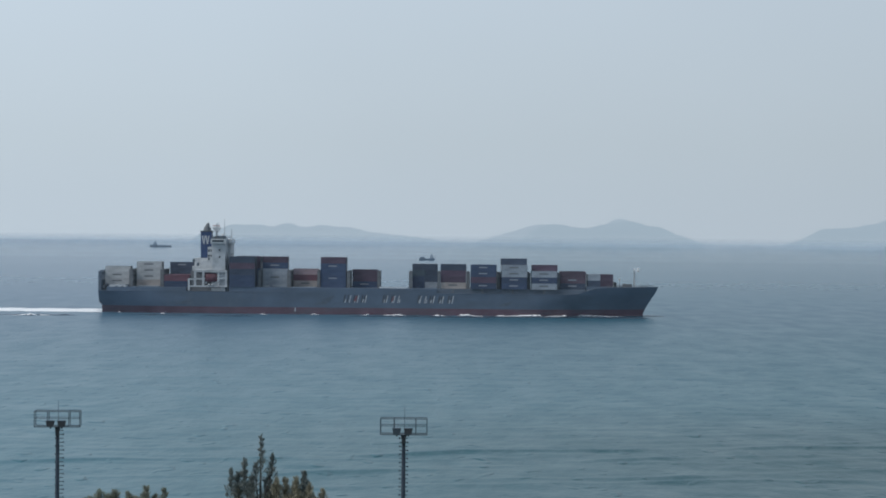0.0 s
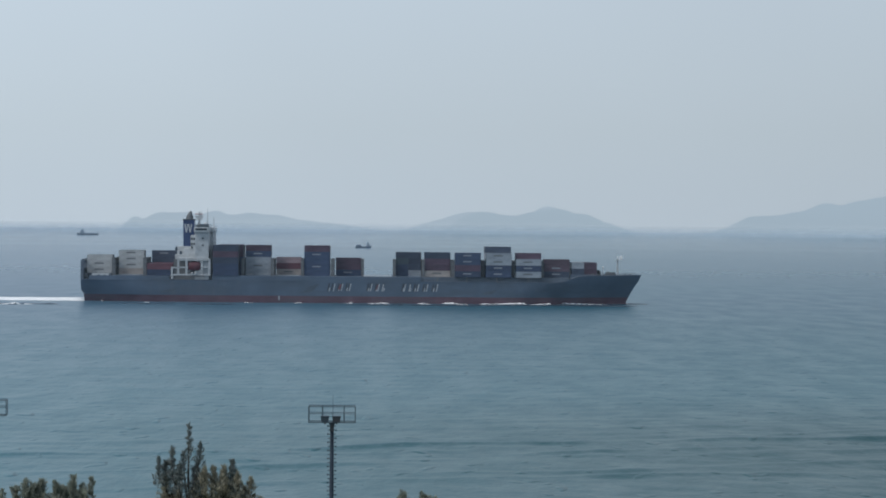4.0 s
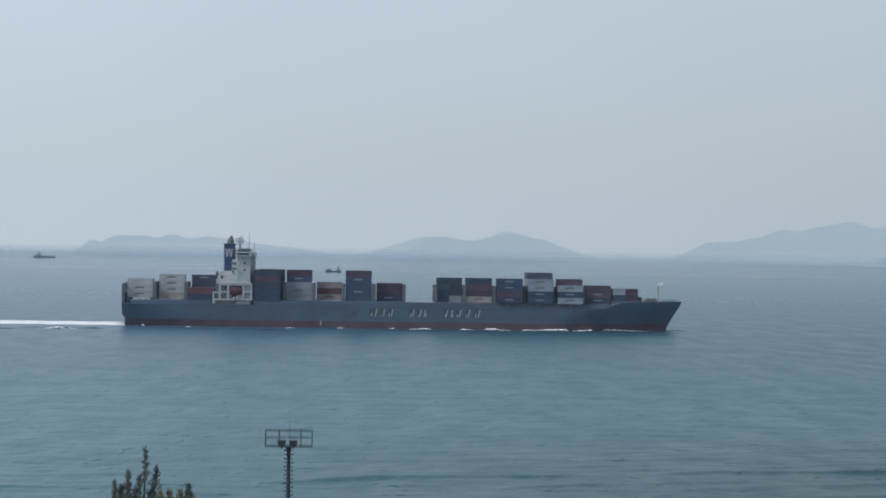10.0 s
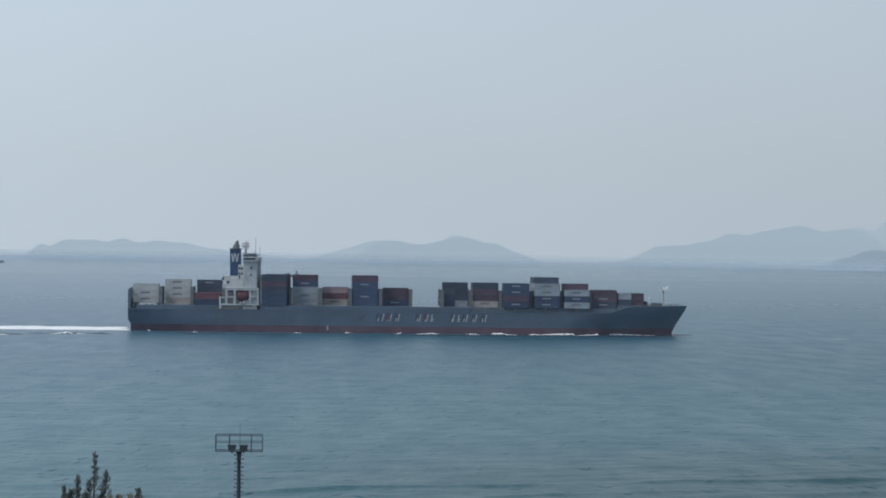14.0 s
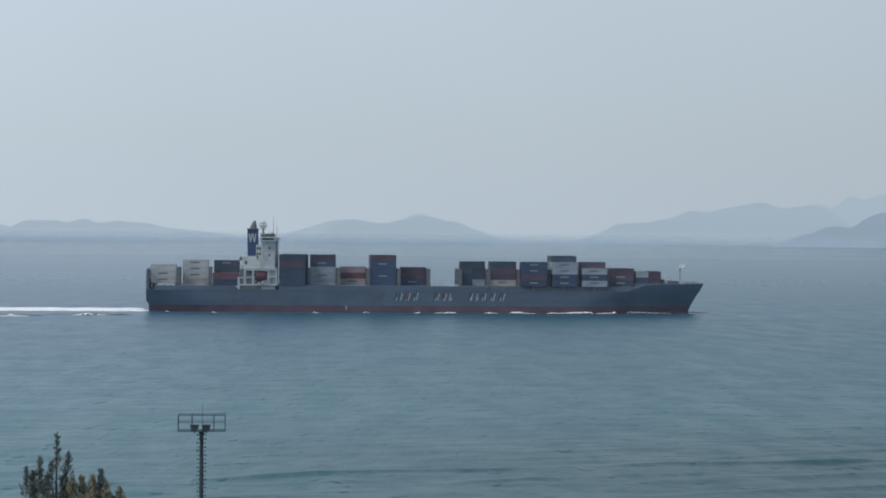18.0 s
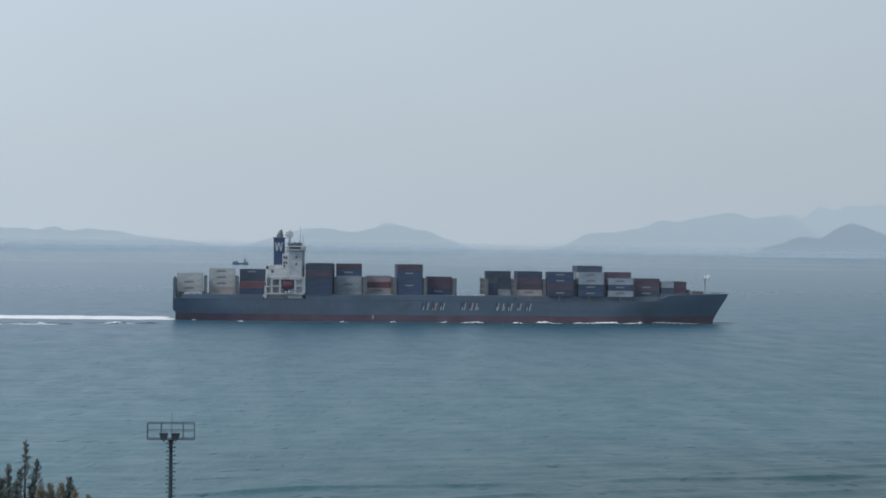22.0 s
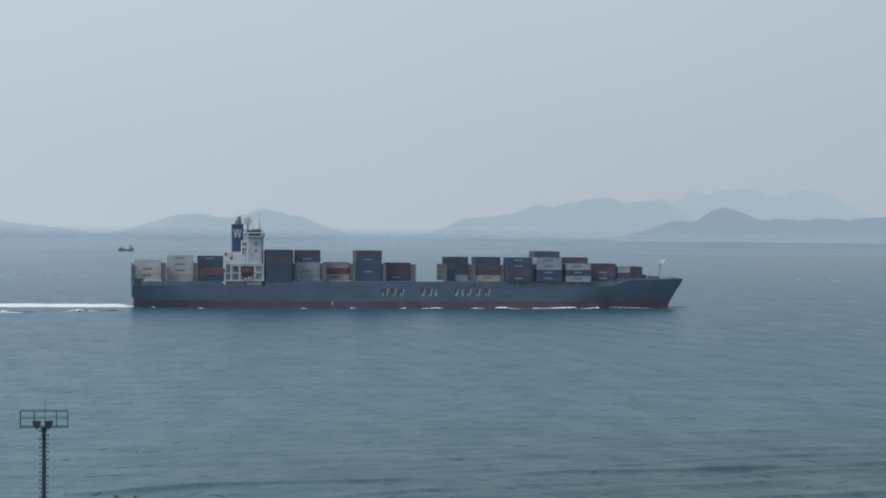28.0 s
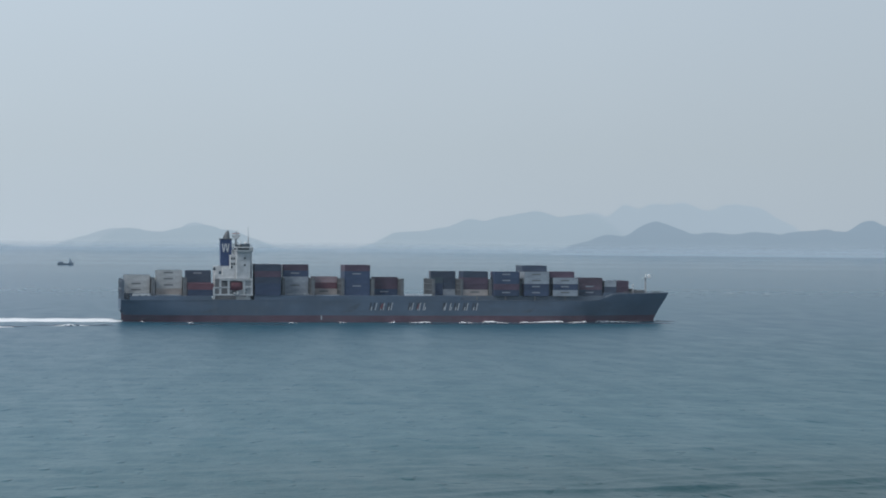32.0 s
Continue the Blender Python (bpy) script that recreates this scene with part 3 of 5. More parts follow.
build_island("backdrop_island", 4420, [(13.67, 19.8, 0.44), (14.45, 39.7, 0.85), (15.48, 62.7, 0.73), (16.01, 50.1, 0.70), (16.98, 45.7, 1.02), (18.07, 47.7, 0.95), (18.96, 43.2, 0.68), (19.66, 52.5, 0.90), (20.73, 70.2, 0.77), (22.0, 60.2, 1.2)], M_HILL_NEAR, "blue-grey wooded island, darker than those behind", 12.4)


def build_mist(dist, thick, levels, words):
    """A translucent sheet that stands in for sea haze: nothing at the water, thickest at some height, gone above.
    levels: (height, share of the thickness).
    """
    top = levels[-1][0]
    mat = bpy.data.materials.new("sea_mist")
    mat.use_nodes = True
    nt = mat.node_tree
    nt.nodes.clear()
    out = nt.nodes.new("ShaderNodeOutputMaterial")
    # droplets scatter daylight both ways
    df = nt.nodes.new("ShaderNodeBsdfDiffuse")
    df.inputs["Color"].default_value = (0.80, 0.92, 1.0, 1)
    tl = nt.nodes.new("ShaderNodeBsdfTranslucent")
    tl.inputs["Color"].default_value = (0.80, 0.92, 1.0, 1)
    em = nt.nodes.new("ShaderNodeMixShader")
    nt.links.new(df.outputs[0], em.inputs[1])
    nt.links.new(tl.outputs[0], em.inputs[2])
    tr = nt.nodes.new("ShaderNodeBsdfTransparent")
    mix = nt.nodes.new("ShaderNodeMixShader")
    geo = nt.nodes.new("ShaderNodeNewGeometry")
    sep = nt.nodes.new("ShaderNodeSeparateXYZ")
    nt.links.new(geo.outputs["Position"], sep.inputs[0])
    mr = nt.nodes.new("ShaderNodeMapRange")
    mr.inputs["From Max"].default_value = top
    nt.links.new(sep.outputs["Z"], mr.inputs["Value"])
    n = noise_node(nt, 0.004, 4.0, stretch=(1, 1, 6))
    r = ramp_node(nt, mr.outputs[0], [(z / top, (thick * share,) * 3) for z, share in levels])
    mul = nt.nodes.new("ShaderNodeMath")
    mul.operation = "MULTIPLY"
    nm = nt.nodes.new("ShaderNodeMapRange")
    nm.inputs["From Min"].default_value = 0.3
    nm.inputs["From Max"].default_value = 0.7
    nm.inputs["To Min"].default_value = 0.85
    nm.inputs["To Max"].default_value = 1.15
    nt.links.new(n.outputs["Fac"], nm.inputs["Value"])
    nt.links.new(r.outputs["Color"], mul.inputs[0])
    nt.links.new(nm.outputs[0], mul.inputs[1])
    nt.links.new(mul.outputs[0], mix.inputs["Fac"])
    nt.links.new(tr.outputs[0], mix.inputs[1])
    nt.links.new(em.outputs[0], mix.inputs[2])
    nt.links.new(mix.outputs[0], out.inputs["Surface"])
    bm = bmesh.new()
    zs = [0.3, top]
    cols = []
    for i in range(121):
        q = radians(-75 + 150 * i / 120)
        cols.append([bm.verts.new((dist * math.sin(q), dist * math.cos(q), z)) for z in zs])
    for c0, c1 in zip(cols, cols[1:]):
        for j in range(len(zs) - 1):
            bm.faces.new((c0[j], c1[j], c1[j + 1], c0[j + 1]))
    ob = new("haze_sheet", mesh_of("haze_sheet", bm, mat, smooth=True))
    tagged(ob, words, "mist", kind="structure")


# haze sheets shaped to the camera's view, thickest on its line to the horizon
for far, thick in ((2900, 0.16), (3300, 0.18), (3700, 0.20), (4080, 0.22), (4380, 0.24), (4570, 0.26)):
    core = EYE[2] * (1 - far / 4900.0) + 1.0      # the height at which the horizon is seen
    top = core + 0.0034 * far
    build_mist(far, thick, [(0.0, 0.0), (core * 0.5, 0.55), (core, 1.0), (core * 0.7 + top * 0.3, 0.45), (top, 0.0)], "translucent sheet standing in for haze along the horizon")
# a sheet before the ship, added as haze that lifts its dark tones
build_mist(900, 0.040, [(0.0, 0.0), (9.0, 1.0), (55.0, 1.0), (95.0, 0.0)], "translucent sheet standing in for haze before the ship")


# ---- the container ship: x forward, y to port, z up from the waterline ----
SHIP_X, SHIP_Y, SHIP_V, SHIP_DRIFT = -70.22, 1130.1, 6.674, -0.4654
B = 16.1                       # half the beam
SHEER = 10.6


def sheer(s):
    """The height of the hull's upper edge along the ship."""
    if s < 133:
        return SHEER
    if s < 145:
        k = (s - 133) / 12
        return SHEER + 3.3 * k * k * (3 - 2 * k)
    return 13.9 + 0.35 * (s - 145) / 28.5


def half_breadth(s, z):
    top = max(0.0, min(1.0, z / 11.0))
    # bow: sharp at the water, flared above
    full, tip = 96 + 24 * top, 166.8 + 8.3 * max(0.0, z / 14.0) ** 1.25
    if z < 0:
        tip = 166.8 - 1.2 * z
    if s > full:
        k = min(1.0, (s - full) / max(1e-6, tip - full))
        b = B * max(0.0, 1 - k ** (1.9 + 0.7 * top))
    else:
        b = B
    # stern: tucked in below, wide at the deck
    run = -40 - 38 * top
    if s < run:
        k = (run - s) / (run + 95)
        b *= 1 - (0.50 - 0.42 * top) * k * k
    return b


def build_hull(ship):
    stations = [-94.2, -93, -90, -85, -78, -70, -60, -45, -30, -10, 10, 30, 50, 70, 85, 96, 105, 113, 120, 126, 131, 135, 139, 143, 147, 151, 155, 158.5, 161.5, 164, 166, 167.6, 169, 170.4, 171.8, 173.2, 174.4]
    levels = [-3.0, -0.6, 1.0, 3.3]
    fr = [0.25, 0.5, 0.75, 1.0]
    for name, mat, lv, lab in (("boot_topping", M_BOOT, levels, "dull red antifouling paint above the waterline"), ("hull", M_HULL, None, "slate blue-grey hull plating with faded streaks")):
        bm = bmesh.new()
        rows = []
        for s in stations:
            zs = lv if lv else [3.3 + (sheer(s) - 3.3) * k for k in [0.0] + fr]
            ring = []
            for z in zs:
                x = s
                if s <= -94:
                    x = -91.8 - 2.4 * min(1.0, max(0.0, (z - 3.3) / 1.7))
                tip = (166.8 + 8.3 * max(0.0, z / 14.0) ** 1.25) if z >= 0 else 166.8 - 1.2 * z
                x = min(x, tip)
                ring.append((x, half_breadth(x, z), z))
            rows.append(ring)
        star = [[bm.verts.new((x, -b, z)) for x, b, z in r] for r in rows]
        port = [[bm.verts.new((x, b, z)) for x, b, z in r] for r in rows]
        n = len(rows[0])
        for i in range(len(rows) - 1):
            for j in range(n - 1):
                bm.faces.new((star[i][j], star[i + 1][j], star[i + 1][j + 1], star[i][j + 1]))
                bm.faces.new((port[i][j], port[i][j + 1], port[i + 1][j + 1], port[i + 1][j]))
        for j in range(n - 1):
            bm.faces.new((star[0][j], star[0][j + 1], port[0][j + 1], port[0][j]))
        if lv is None:
            for i in range(len(rows) - 1):
                bm.faces.new((star[i][-1], star[i + 1][-1], port[i + 1][-1], port[i][-1])).material_index = 1
        bmesh.ops.remove_doubles(bm, verts=bm.verts, dist=0.02)
        ob = part(name, bm, mat, ship, lab, smooth=True)
        ob.data.materials.append(M_RECESS)
        ob.data.set_sharp_from_angle(angle=radians(28))
    # rubbing strakes, plating seams and the draught mark stand a little proud of the plating
    part("sheer_strake", box((-93.5, -B - 0.10, SHEER - 0.35), (118, -B + 0.02, SHEER - 0.05), 0.03), M_HULL, ship)
    part("draught_mark", box((-0.28, -B - 0.10, 1.2), (0.28, -B + 0.02, 3.2), 0.02), M_MARK, ship, "white draught mark")
    # hatch coaming and deck house sides between the hull's edge and the boxes
    bm = bmesh.new()
    add_box(bm, (-90, -B + 0.45, SHEER - 0.1), (-52, B - 0.45, 12.3), 0.05)
    add_box(bm, (-31.8, -B + 0.45, SHEER - 0.1), (67.4, B - 0.45, 12.65), 0.05)
    part("hatch_coaming", bm, M_HULL, ship, "long grey-blue hatch coaming")
    bm = bmesh.new()
    add_box(bm, (67.4, -B + 1.6, SHEER - 0.1), (138.5, B - 1.6, 12.75), 0.05)
    part("hatch_cover", bm, M_RECESS, ship, "dark blue-grey coaming set in under the outer boxes")
    part("foredeck_hatch", box((139.2, -8.6, 11.4), (152.4, 8.6, 14.28), 0.05), M_HULL, ship, "grey-blue hatch under the foremost boxes")
    for s in (75.2, 89.2, 103.7, 118.6):
        part("deck_post", box((s - 0.28, -B + 0.2, SHEER - 0.1), (s + 0.28, -B + 0.75, 12.9), 0.03), M_LASH, ship, "pale steel post that carries a box")
    # hull side rail: stanchions along the open deck
    bm = bmesh.new()
    for k in range(14):
        s = 40.6 + 0.92 * k
        add_box(bm, (s - 0.12, -B + 0.55, 12.6), (s + 0.12, -B + 0.75, 13.3))
    add_box(bm, (40.0, -B + 0.5, 13.05), (53.2, -B + 0.85, 13.4))
    part("hatch_rail", bm, M_BRIGHT, ship, "pale rail over an empty hatch")
    # pale beams on the hatches beside the stacks
    for s0, s1, z in ((-15.6, -12.8, 13.45), (-11.0, -5.2, 13.5), (-1.5, 9.3, 12.92), (-76.6, -66.4, 12.72)):
        bm = box((s0, -9.4, z - 0.22), (s1, -9.0, z), 0.03)
        for k in range(4):
            s = s0 + 0.2 + (s1 - s0 - 0.4) * k / 3
            add_box(bm, (s - 0.12, -9.35, 12.25), (s + 0.12, -9.05, z - 0.1))
        part("hatch_beam", bm, M_WHITE, ship, "pale beam on posts over a hatch")
    # scuffed fender marks left by tugs
    for s, w, z in ((8.5, 9.0, 4.6), (12.0, 7.0, 6.6), (-58.0, 10.0, 4.3), (96.0, 8.0, 4.6)):
        part("fender_scuff", prism([(s, z), (s + w * 0.7, z + 0.3), (s + w, z + 2.6), (s + w * 0.55, z + 1.7)], -B - 0.012, -B + 0.03), M_SCUFF, ship, "dark scuff on the hull plating")
    # stern bulwark and house
    bm = bmesh.new()
    for yy in (-10.5, -6, -1.5, 3, 7.5, 12):
        add_box(bm, (-94.0, yy - 0.3, SHEER - 0.2), (-93.2, yy + 0.3, 20.0))
    add_box(bm, (-94.05, -14.35, 18.8), (-92.9, 14.35, 19.5))
    add_box(bm, (-94.05, -14.35, 15.2), (-92.9, 14.35, 15.7))
    add_box(bm, (-93.7, -14.38, SHEER - 0.2), (-93.4, 14.38, 15.1))
    add_box(bm, (-94.12, -15.0, SHEER - 0.2), (-92.7, -14.4, 19.6), 0.05)
    add_box(bm, (-94.12, 14.4, SHEER - 0.2), (-92.7, 15.0, 19.6), 0.05)
    part("stern_frame", bm, M_RECESS, ship, "grey lashing frame across the stern")
    part("stern_platform", box((-92.4, -5.2, SHEER - 0.1), (-79.6, 9.0, 13.23), 0.05), M_RECESS, ship, "raised grey platform under the stern boxes")
    moor = part("mooring_house", box((-88.8, -15.4, 11.6), (-80.6, -11.5, 13.2), 0.1), M_WHITE, ship, "white mooring deck house under the boxes")
    # solid discs stand for the openings, their shade put into a dark colour
    for s in (-85.4, -82.6):
        part("opening", rod((s, -15.46, 11.9), (s, -15.3, 11.9), 0.75, 0.75, 14), M_DARK, moor, "mooring opening, a disc coloured dark for its shade")
    part("winch", rod((-91.2, -14.9, 12.4), (-91.2, -12.9, 12.4), 0.95, 0.95, 14), M_DARK, ship, "dark mooring winch drum")
    for s in (-91.0, -79.4):
        part("stern_post", box((s - 0.3, -15.6, SHEER - 0.1), (s + 0.3, -15.0, 13.3), 0.03), M_DARK, ship)


def build_hull_marks(ship):
    """The line's name along the side, as plain slanted blocks with a dark shade, and red chevrons; not lettered."""
    blocks = [(23.0, 4.3), (27.6, 3.4), (31.4, 3.4), (41.6, 3.3), (45.4, 3.0), (48.9, 1.5), (58.2, 2.7), (61.6, 1.6), (63.8, 3.4), (68.2, 3.3), (72.6, 3.6)]
    red = (1, 4)
    z0, z1, lean = 5.8, 9.3, 0.75
    for i, (s, w) in enumerate(blocks):
        for k, (u0, u1) in enumerate(((s - 0.3, s + 0.5), (s + w * 0.5 - 0.75, s + w * 0.5 - 0.1))):
            dk = [(u0, z0 + 0.1), (u1, z0 + 0.1), (u1 + lean, z1 + 0.2), (u0 + lean, z1 + 0.2)]
            if k == 0 or w > 2.0:
                part("name_block_shade", prism(dk, -B - 0.045, -B + 0.05), M_MARKDK, ship, "dark shade beside a painted block")
        for k, u in enumerate((s + w - 1.75, s + 0.5)):
            top = z1 if k == 0 else z0 + 1.6
            bar = [(u, z0), (u + 0.5, z0), (u + 0.5 + lean * (top - z0) / (z1 - z0), top), (u + lean * (top - z0) / (z1 - z0), top)]
            part("name_block", prism(bar, -B - 0.08, -B + 0.05), M_MARK, ship, "pale slanted block of a painted name")
        if i in red:
            ch = [(s + 0.35, z0 + 0.7), (s + w - 2.0, z0 + 0.7), (s + w - 1.75 + lean * 0.6, z1 - 0.3), (s + 0.9 + lean * 0.6, z1 - 0.3)]
            part("name_chevron", prism(ch, -B - 0.09, -B + 0.05), M_MARKRED, ship, "faded red chevron")


def build_house(ship):
    """The white accommodation block, the bridge with its wings, the funnel and the masts."""
    house = part("deckhouse", add_box(box((-40.2, -14.6, SHEER), (-33.6, 14.6, 33.2), 0.1), (-34.0, -4.0, SHEER), (-32.0, 14.2, 33.1), 0.1), M_WHITE, ship, "tall white accommodation block")
    # decks show as thin ledges
    for z in (15.4, 18.2, 21.0, 23.8, 26.6, 29.4):
        part("deck_ledge", box((-40.28, -14.68, z - 0.07), (-33.52, -14.3, z + 0.07), 0.03), M_WHITE, house)
    for s, z in ((-36.4, 30.2), (-36.4, 26.9)):
        part("window", box((s - 0.4, -14.70, z - 0.4), (s + 0.4, -14.5, z + 0.4), 0.03), M_GLASS, house)
    for z in (17.0, 19.6, 22.4, 25.2, 28.0):
        for k in range(6):
            y = -2.2 + 2.8 * k
            xf = -32.0
            part("window", box((xf - 0.2, y - 0.35, z - 0.4), (xf + 0.07, y + 0.35, z + 0.4), 0.02), M_GLASS, house)
    bridge = part("bridge", add_box(box((-40.6, -15.9, 33.2), (-33.2, 15.9, 35.5), 0.15), (-34.0, -6.0, 33.2), (-31.6, 15.0, 35.4), 0.1), M_WHITE, ship, "white navigation bridge with full-width wings")
    part("bridge_window", box((-39.9, -16.0, 34.1), (-34.4, -15.8, 35.0), 0.03), M_GLASS, bridge, "dark band of bridge windows")
    part("bridge_window", box((-31.7, -5.4, 34.1), (-31.52, 14.4, 35.0), 0.03), M_GLASS, bridge, "dark band of bridge windows")
    part("bridge_window", box((-40.7, -15.2, 34.1), (-40.5, 15.2, 35.0), 0.03), M_GLASS, bridge, "dark band of bridge windows")
    for y in (-15.7, 15.7):
        bm = bmesh.new()
        for k in range(8):
            s = -40.4 + 1.0 * k
            add_box(bm, (s - 0.07, y - 0.07, 35.4), (s + 0.07, y + 0.07, 36.5))
        add_box(bm, (-40.5, y - 0.06, 36.4), (-33.3, y + 0.06, 36.54))
        add_box(bm, (-40.5, y - 0.06, 35.95), (-33.3, y + 0.06, 36.05))
        part("roof_rail", bm, M_LASH, bridge)
    part("monkey_island", box((-39.6, -5, 35.4), (-34.6, 5, 36.6), 0.1), M_WHITE, bridge, "low deckhouse on the bridge roof")
    part("searchlight", box((-38.9, -14.9, 35.4), (-37.7, -13.9, 36.7), 0.2), M_DARK, bridge, "dark covered searchlight")
    # radar mast
    bm = rod((-39.2, 0, 35.4), (-39.2, 0, 42.9), 0.62, 0.34, 10)
    add_box(bm, (-40.9, -1.6, 39.0), (-37.7, 1.6, 39.35), 0.05)
    add_box(bm, (-40.4, -1.2, 36.8), (-38.0, 1.2, 37.1), 0.05)
    mast = part("radar_mast", bm, M_WHITE, ship, "white radar mast")
    part("radar_platform", prism([(-41.6, 41.0), (-37.0, 41.0), (-38.3, 39.5), (-40.2, 39.5)], -1.4, 1.4), M_WHITE, mast, "white wedge-shaped radar platform")
    part("radar_scanner", box((-41.2, -0.25, 41.5), (-37.6, 0.25, 42.0), 0.08), M_PINKISH, mast, "faded red radar scanner bar")
    part("roof_locker", box((-38.2, -12.6, 35.4), (-33.8, -9.6, 37.0), 0.1), M_GALV, bridge, "grey locker on the bridge roof")
    part("roof_locker", box((-40.2, -9.0, 35.4), (-38.6, -7.0, 36.6), 0.1), M_GALV, bridge, "grey locker on the bridge roof")
    part("radar_scanner", box((-40.9, -0.2, 39.9), (-37.6, 0.2, 40.35), 0.06), M_WHITE, mast)
    part("radar_pole", rod((-38.3, 0.4, 39.3), (-38.3, 0.4, 43.6), 0.12, 0.08), M_WHITE, mast)
    part("aerial", rod((-34.5, -10.5, 35.4), (-34.5, -10.5, 44.9), 0.22, 0.10), M_WHITE, ship, "tall white aerial")
    part("aerial", rod((-32.6, 6, 35.3), (-32.6, 6, 40.3), 0.24, 0.12), M_WHITE, ship, "white aerial")
    part("aerial", rod((-36.3, 8, 35.4), (-36.3, 8, 39.0), 0.12, 0.08), M_WHITE, ship)
    bm = bmesh.new()
    bmesh.ops.create_uvsphere(bm, u_segments=12, v_segments=8, radius=0.85, matrix=Matrix.Translation((-35.4, -9.5, 37.0)))
    add_rod(bm, (-35.4, -9.5, 35.4), (-35.4, -9.5, 36.4), 0.3)
    part("satellite_dome", bm, M_WHITE, ship, "white satellite dome", smooth=True)
    # funnel
    fun = part("funnel", prism([(-46.6, 24.0), (-41.4, 24.0), (-41.5, 39.0), (-46.8, 39.0)], -2.2, 4.2), M_FUNNEL, ship, "deep blue funnel with a white device")
    part("funnel_cap", box((-47.0, -2.5, 38.85), (-41.2, 4.5, 39.35), 0.08), M_DARK, fun, "dark funnel rim")
    for s, y in ((-44.9, -1.0), (-43.0, 1.6), (-44.6, 3.0)):
        part("exhaust_pipe", rod((s, y, 39.0), (s + 0.25, y, 40.9), 0.7, 0.6, 12), M_DARK, fun, "dark exhaust pipe")
    bm = rod((-43.75, -1.0, 39.2), (-43.7, -1.0, 41.2), 1.5, 1.3, 14)
    add_rod(bm, (-43.7, -1.0, 41.1), (-43.35, -1.0, 42.6), 1.3, 0.75, 14)
    add_rod(bm, (-43.35, -1.0, 42.5), (-43.1, -1.0, 43.2), 0.78, 0.25, 14)
    part("exhaust_cowl", bm, M_LASH, fun, "rusty grey exhaust cowl")
    for u in (-46.2, -44.4):
        tri = [(u, 36.9), (u + 0.55, 36.9), (u + 0.95, 34.0), (u + 1.35, 36.9), (u + 1.9, 36.9), (u + 1.25, 32.9), (u + 0.65, 32.9)]
        part("funnel_device", prism(tri, -2.32, -2.15), M_WHITE, fun, "white angular device")
    part("funnel_device", box((-42.6, -2.32, 29.4), (-41.7, -2.15, 31.6), 0.02), M_WHITE, fun, "white lower device")
    # engine casing and its stepped side house
    cas = part("engine_casing", box((-49.4, -4.2, SHEER), (-40.3, 9.6, 26.2), 0.12), M_WHITE, ship, "white engine casing abaft the block")
    part("casing_step", box((-46.2, -9.0, 20.4), (-40.3, -4.1, 25.2), 0.1), M_WHITE, cas)
    part("casing_step", box((-42.6, -9.2, 25.0), (-40.25, -2.3, 31.6), 0.1), M_WHITE, cas)
    part("casing_step", box((-50.0, -8.5, 20.2), (-46.0, -4.0, 22.4), 0.1), M_WHITE, cas)
    for s, z in ((-42.0, 29.9), (-40.9, 29.9), (-42.0, 27.4), (-40.9, 27.4), (-42.0, 25.9)):
        part("window", box((s - 0.34, -9.32, z - 0.55), (s + 0.34, -9.1, z + 0.55), 0.03), M_GLASS, cas)
    part("vent", rod((-48.6, -3.4, 24.4), (-50.2, -3.4, 25.4), 0.8, 0.9, 12), M_GALV, cas, "grey ventilator cowl")
    part("vent", rod((-47.4, -7.4, 22.3), (-47.4, -7.4, 24.0), 0.6, 0.6, 12), M_GALV, cas)
    # open white framing at the ship's side, below the house
    for s0, s1, z0, z1 in ((-51.3, -50.4, 10.8, 16.6), (-48.4, -47.4, 12.6, 20.4), (-44.5, -43.5, 12.6, 20.4), (-37.2, -36.3, 12.6, 20.4), (-33.6, -32.6, 12.6, 20.4)):
        part("side_frame", box((s0, -B + 0.35, z0), (s1, -B + 0.85, z1), 0.05), M_WHITE, ship, "white upright of the open side deck")
    for s0, s1, z in ((-48.4, -32.6, 19.9), (-51.3, -47.0, 16.2), (-48.4, -43.2, 16.4), (-37.2, -32.6, 16.6), (-51.3, -32.4, 12.9)):
        part("side_beam", box((s0, -B + 0.3, z - 0.32), (s1, -B + 0.9, z + 0.32), 0.05), M_WHITE, ship, "white beam of the open side deck")
    part("boat_deck", box((-48.2, -B + 0.4, 20.4), (-32.8, -8.5, 20.75), 0.05), M_WHITE, ship)
    # a grey sheet behind the frames gives the openings their shade by colour
    part("side_recess", box((-50.2, -13.0, SHEER), (-32.6, -12.4, 20.2)), M_DECK, ship, "inner wall of the side deck, shade put into its grey")
    # lifeboat in its davit
    bm = bmesh.new()
    secs = [(-43.4, 0.75), (-42.9, 1.05), (-41.0, 1.15), (-39.4, 1.15), (-37.8, 1.05), (-37.3, 0.75)]
    rings = []
    for s, k in secs:
        rings.append([bm.verts.new((s, -14.2 + 1.25 * k * math.copysign(abs(math.cos(a)) ** 0.5, math.cos(a)), 17.1 + 1.95 * k * math.copysign(abs(math.sin(a)) ** 0.5, math.sin(a)))) for a in [2 * math.pi * i / 10 for i in range(10)]])
    for a, b2 in zip(rings, rings[1:]):
        for i in range(10):
            bm.faces.new((a[i], a[(i + 1) % 10], b2[(i + 1) % 10], b2[i]))
    bm.faces.new(rings[0])
    bm.faces.new(rings[-1][::-1])
    bmesh.ops.recalc_face_normals(bm, faces=bm.faces)
    boat = part("lifeboat", bm, M_ORANGE, ship, "brick-red enclosed lifeboat in its davits", smooth=True)
    part("davit", rod((-42.8, -15.0, 14.0), (-42.4, -14.2, 20.4), 0.22), M_WHITE, boat)
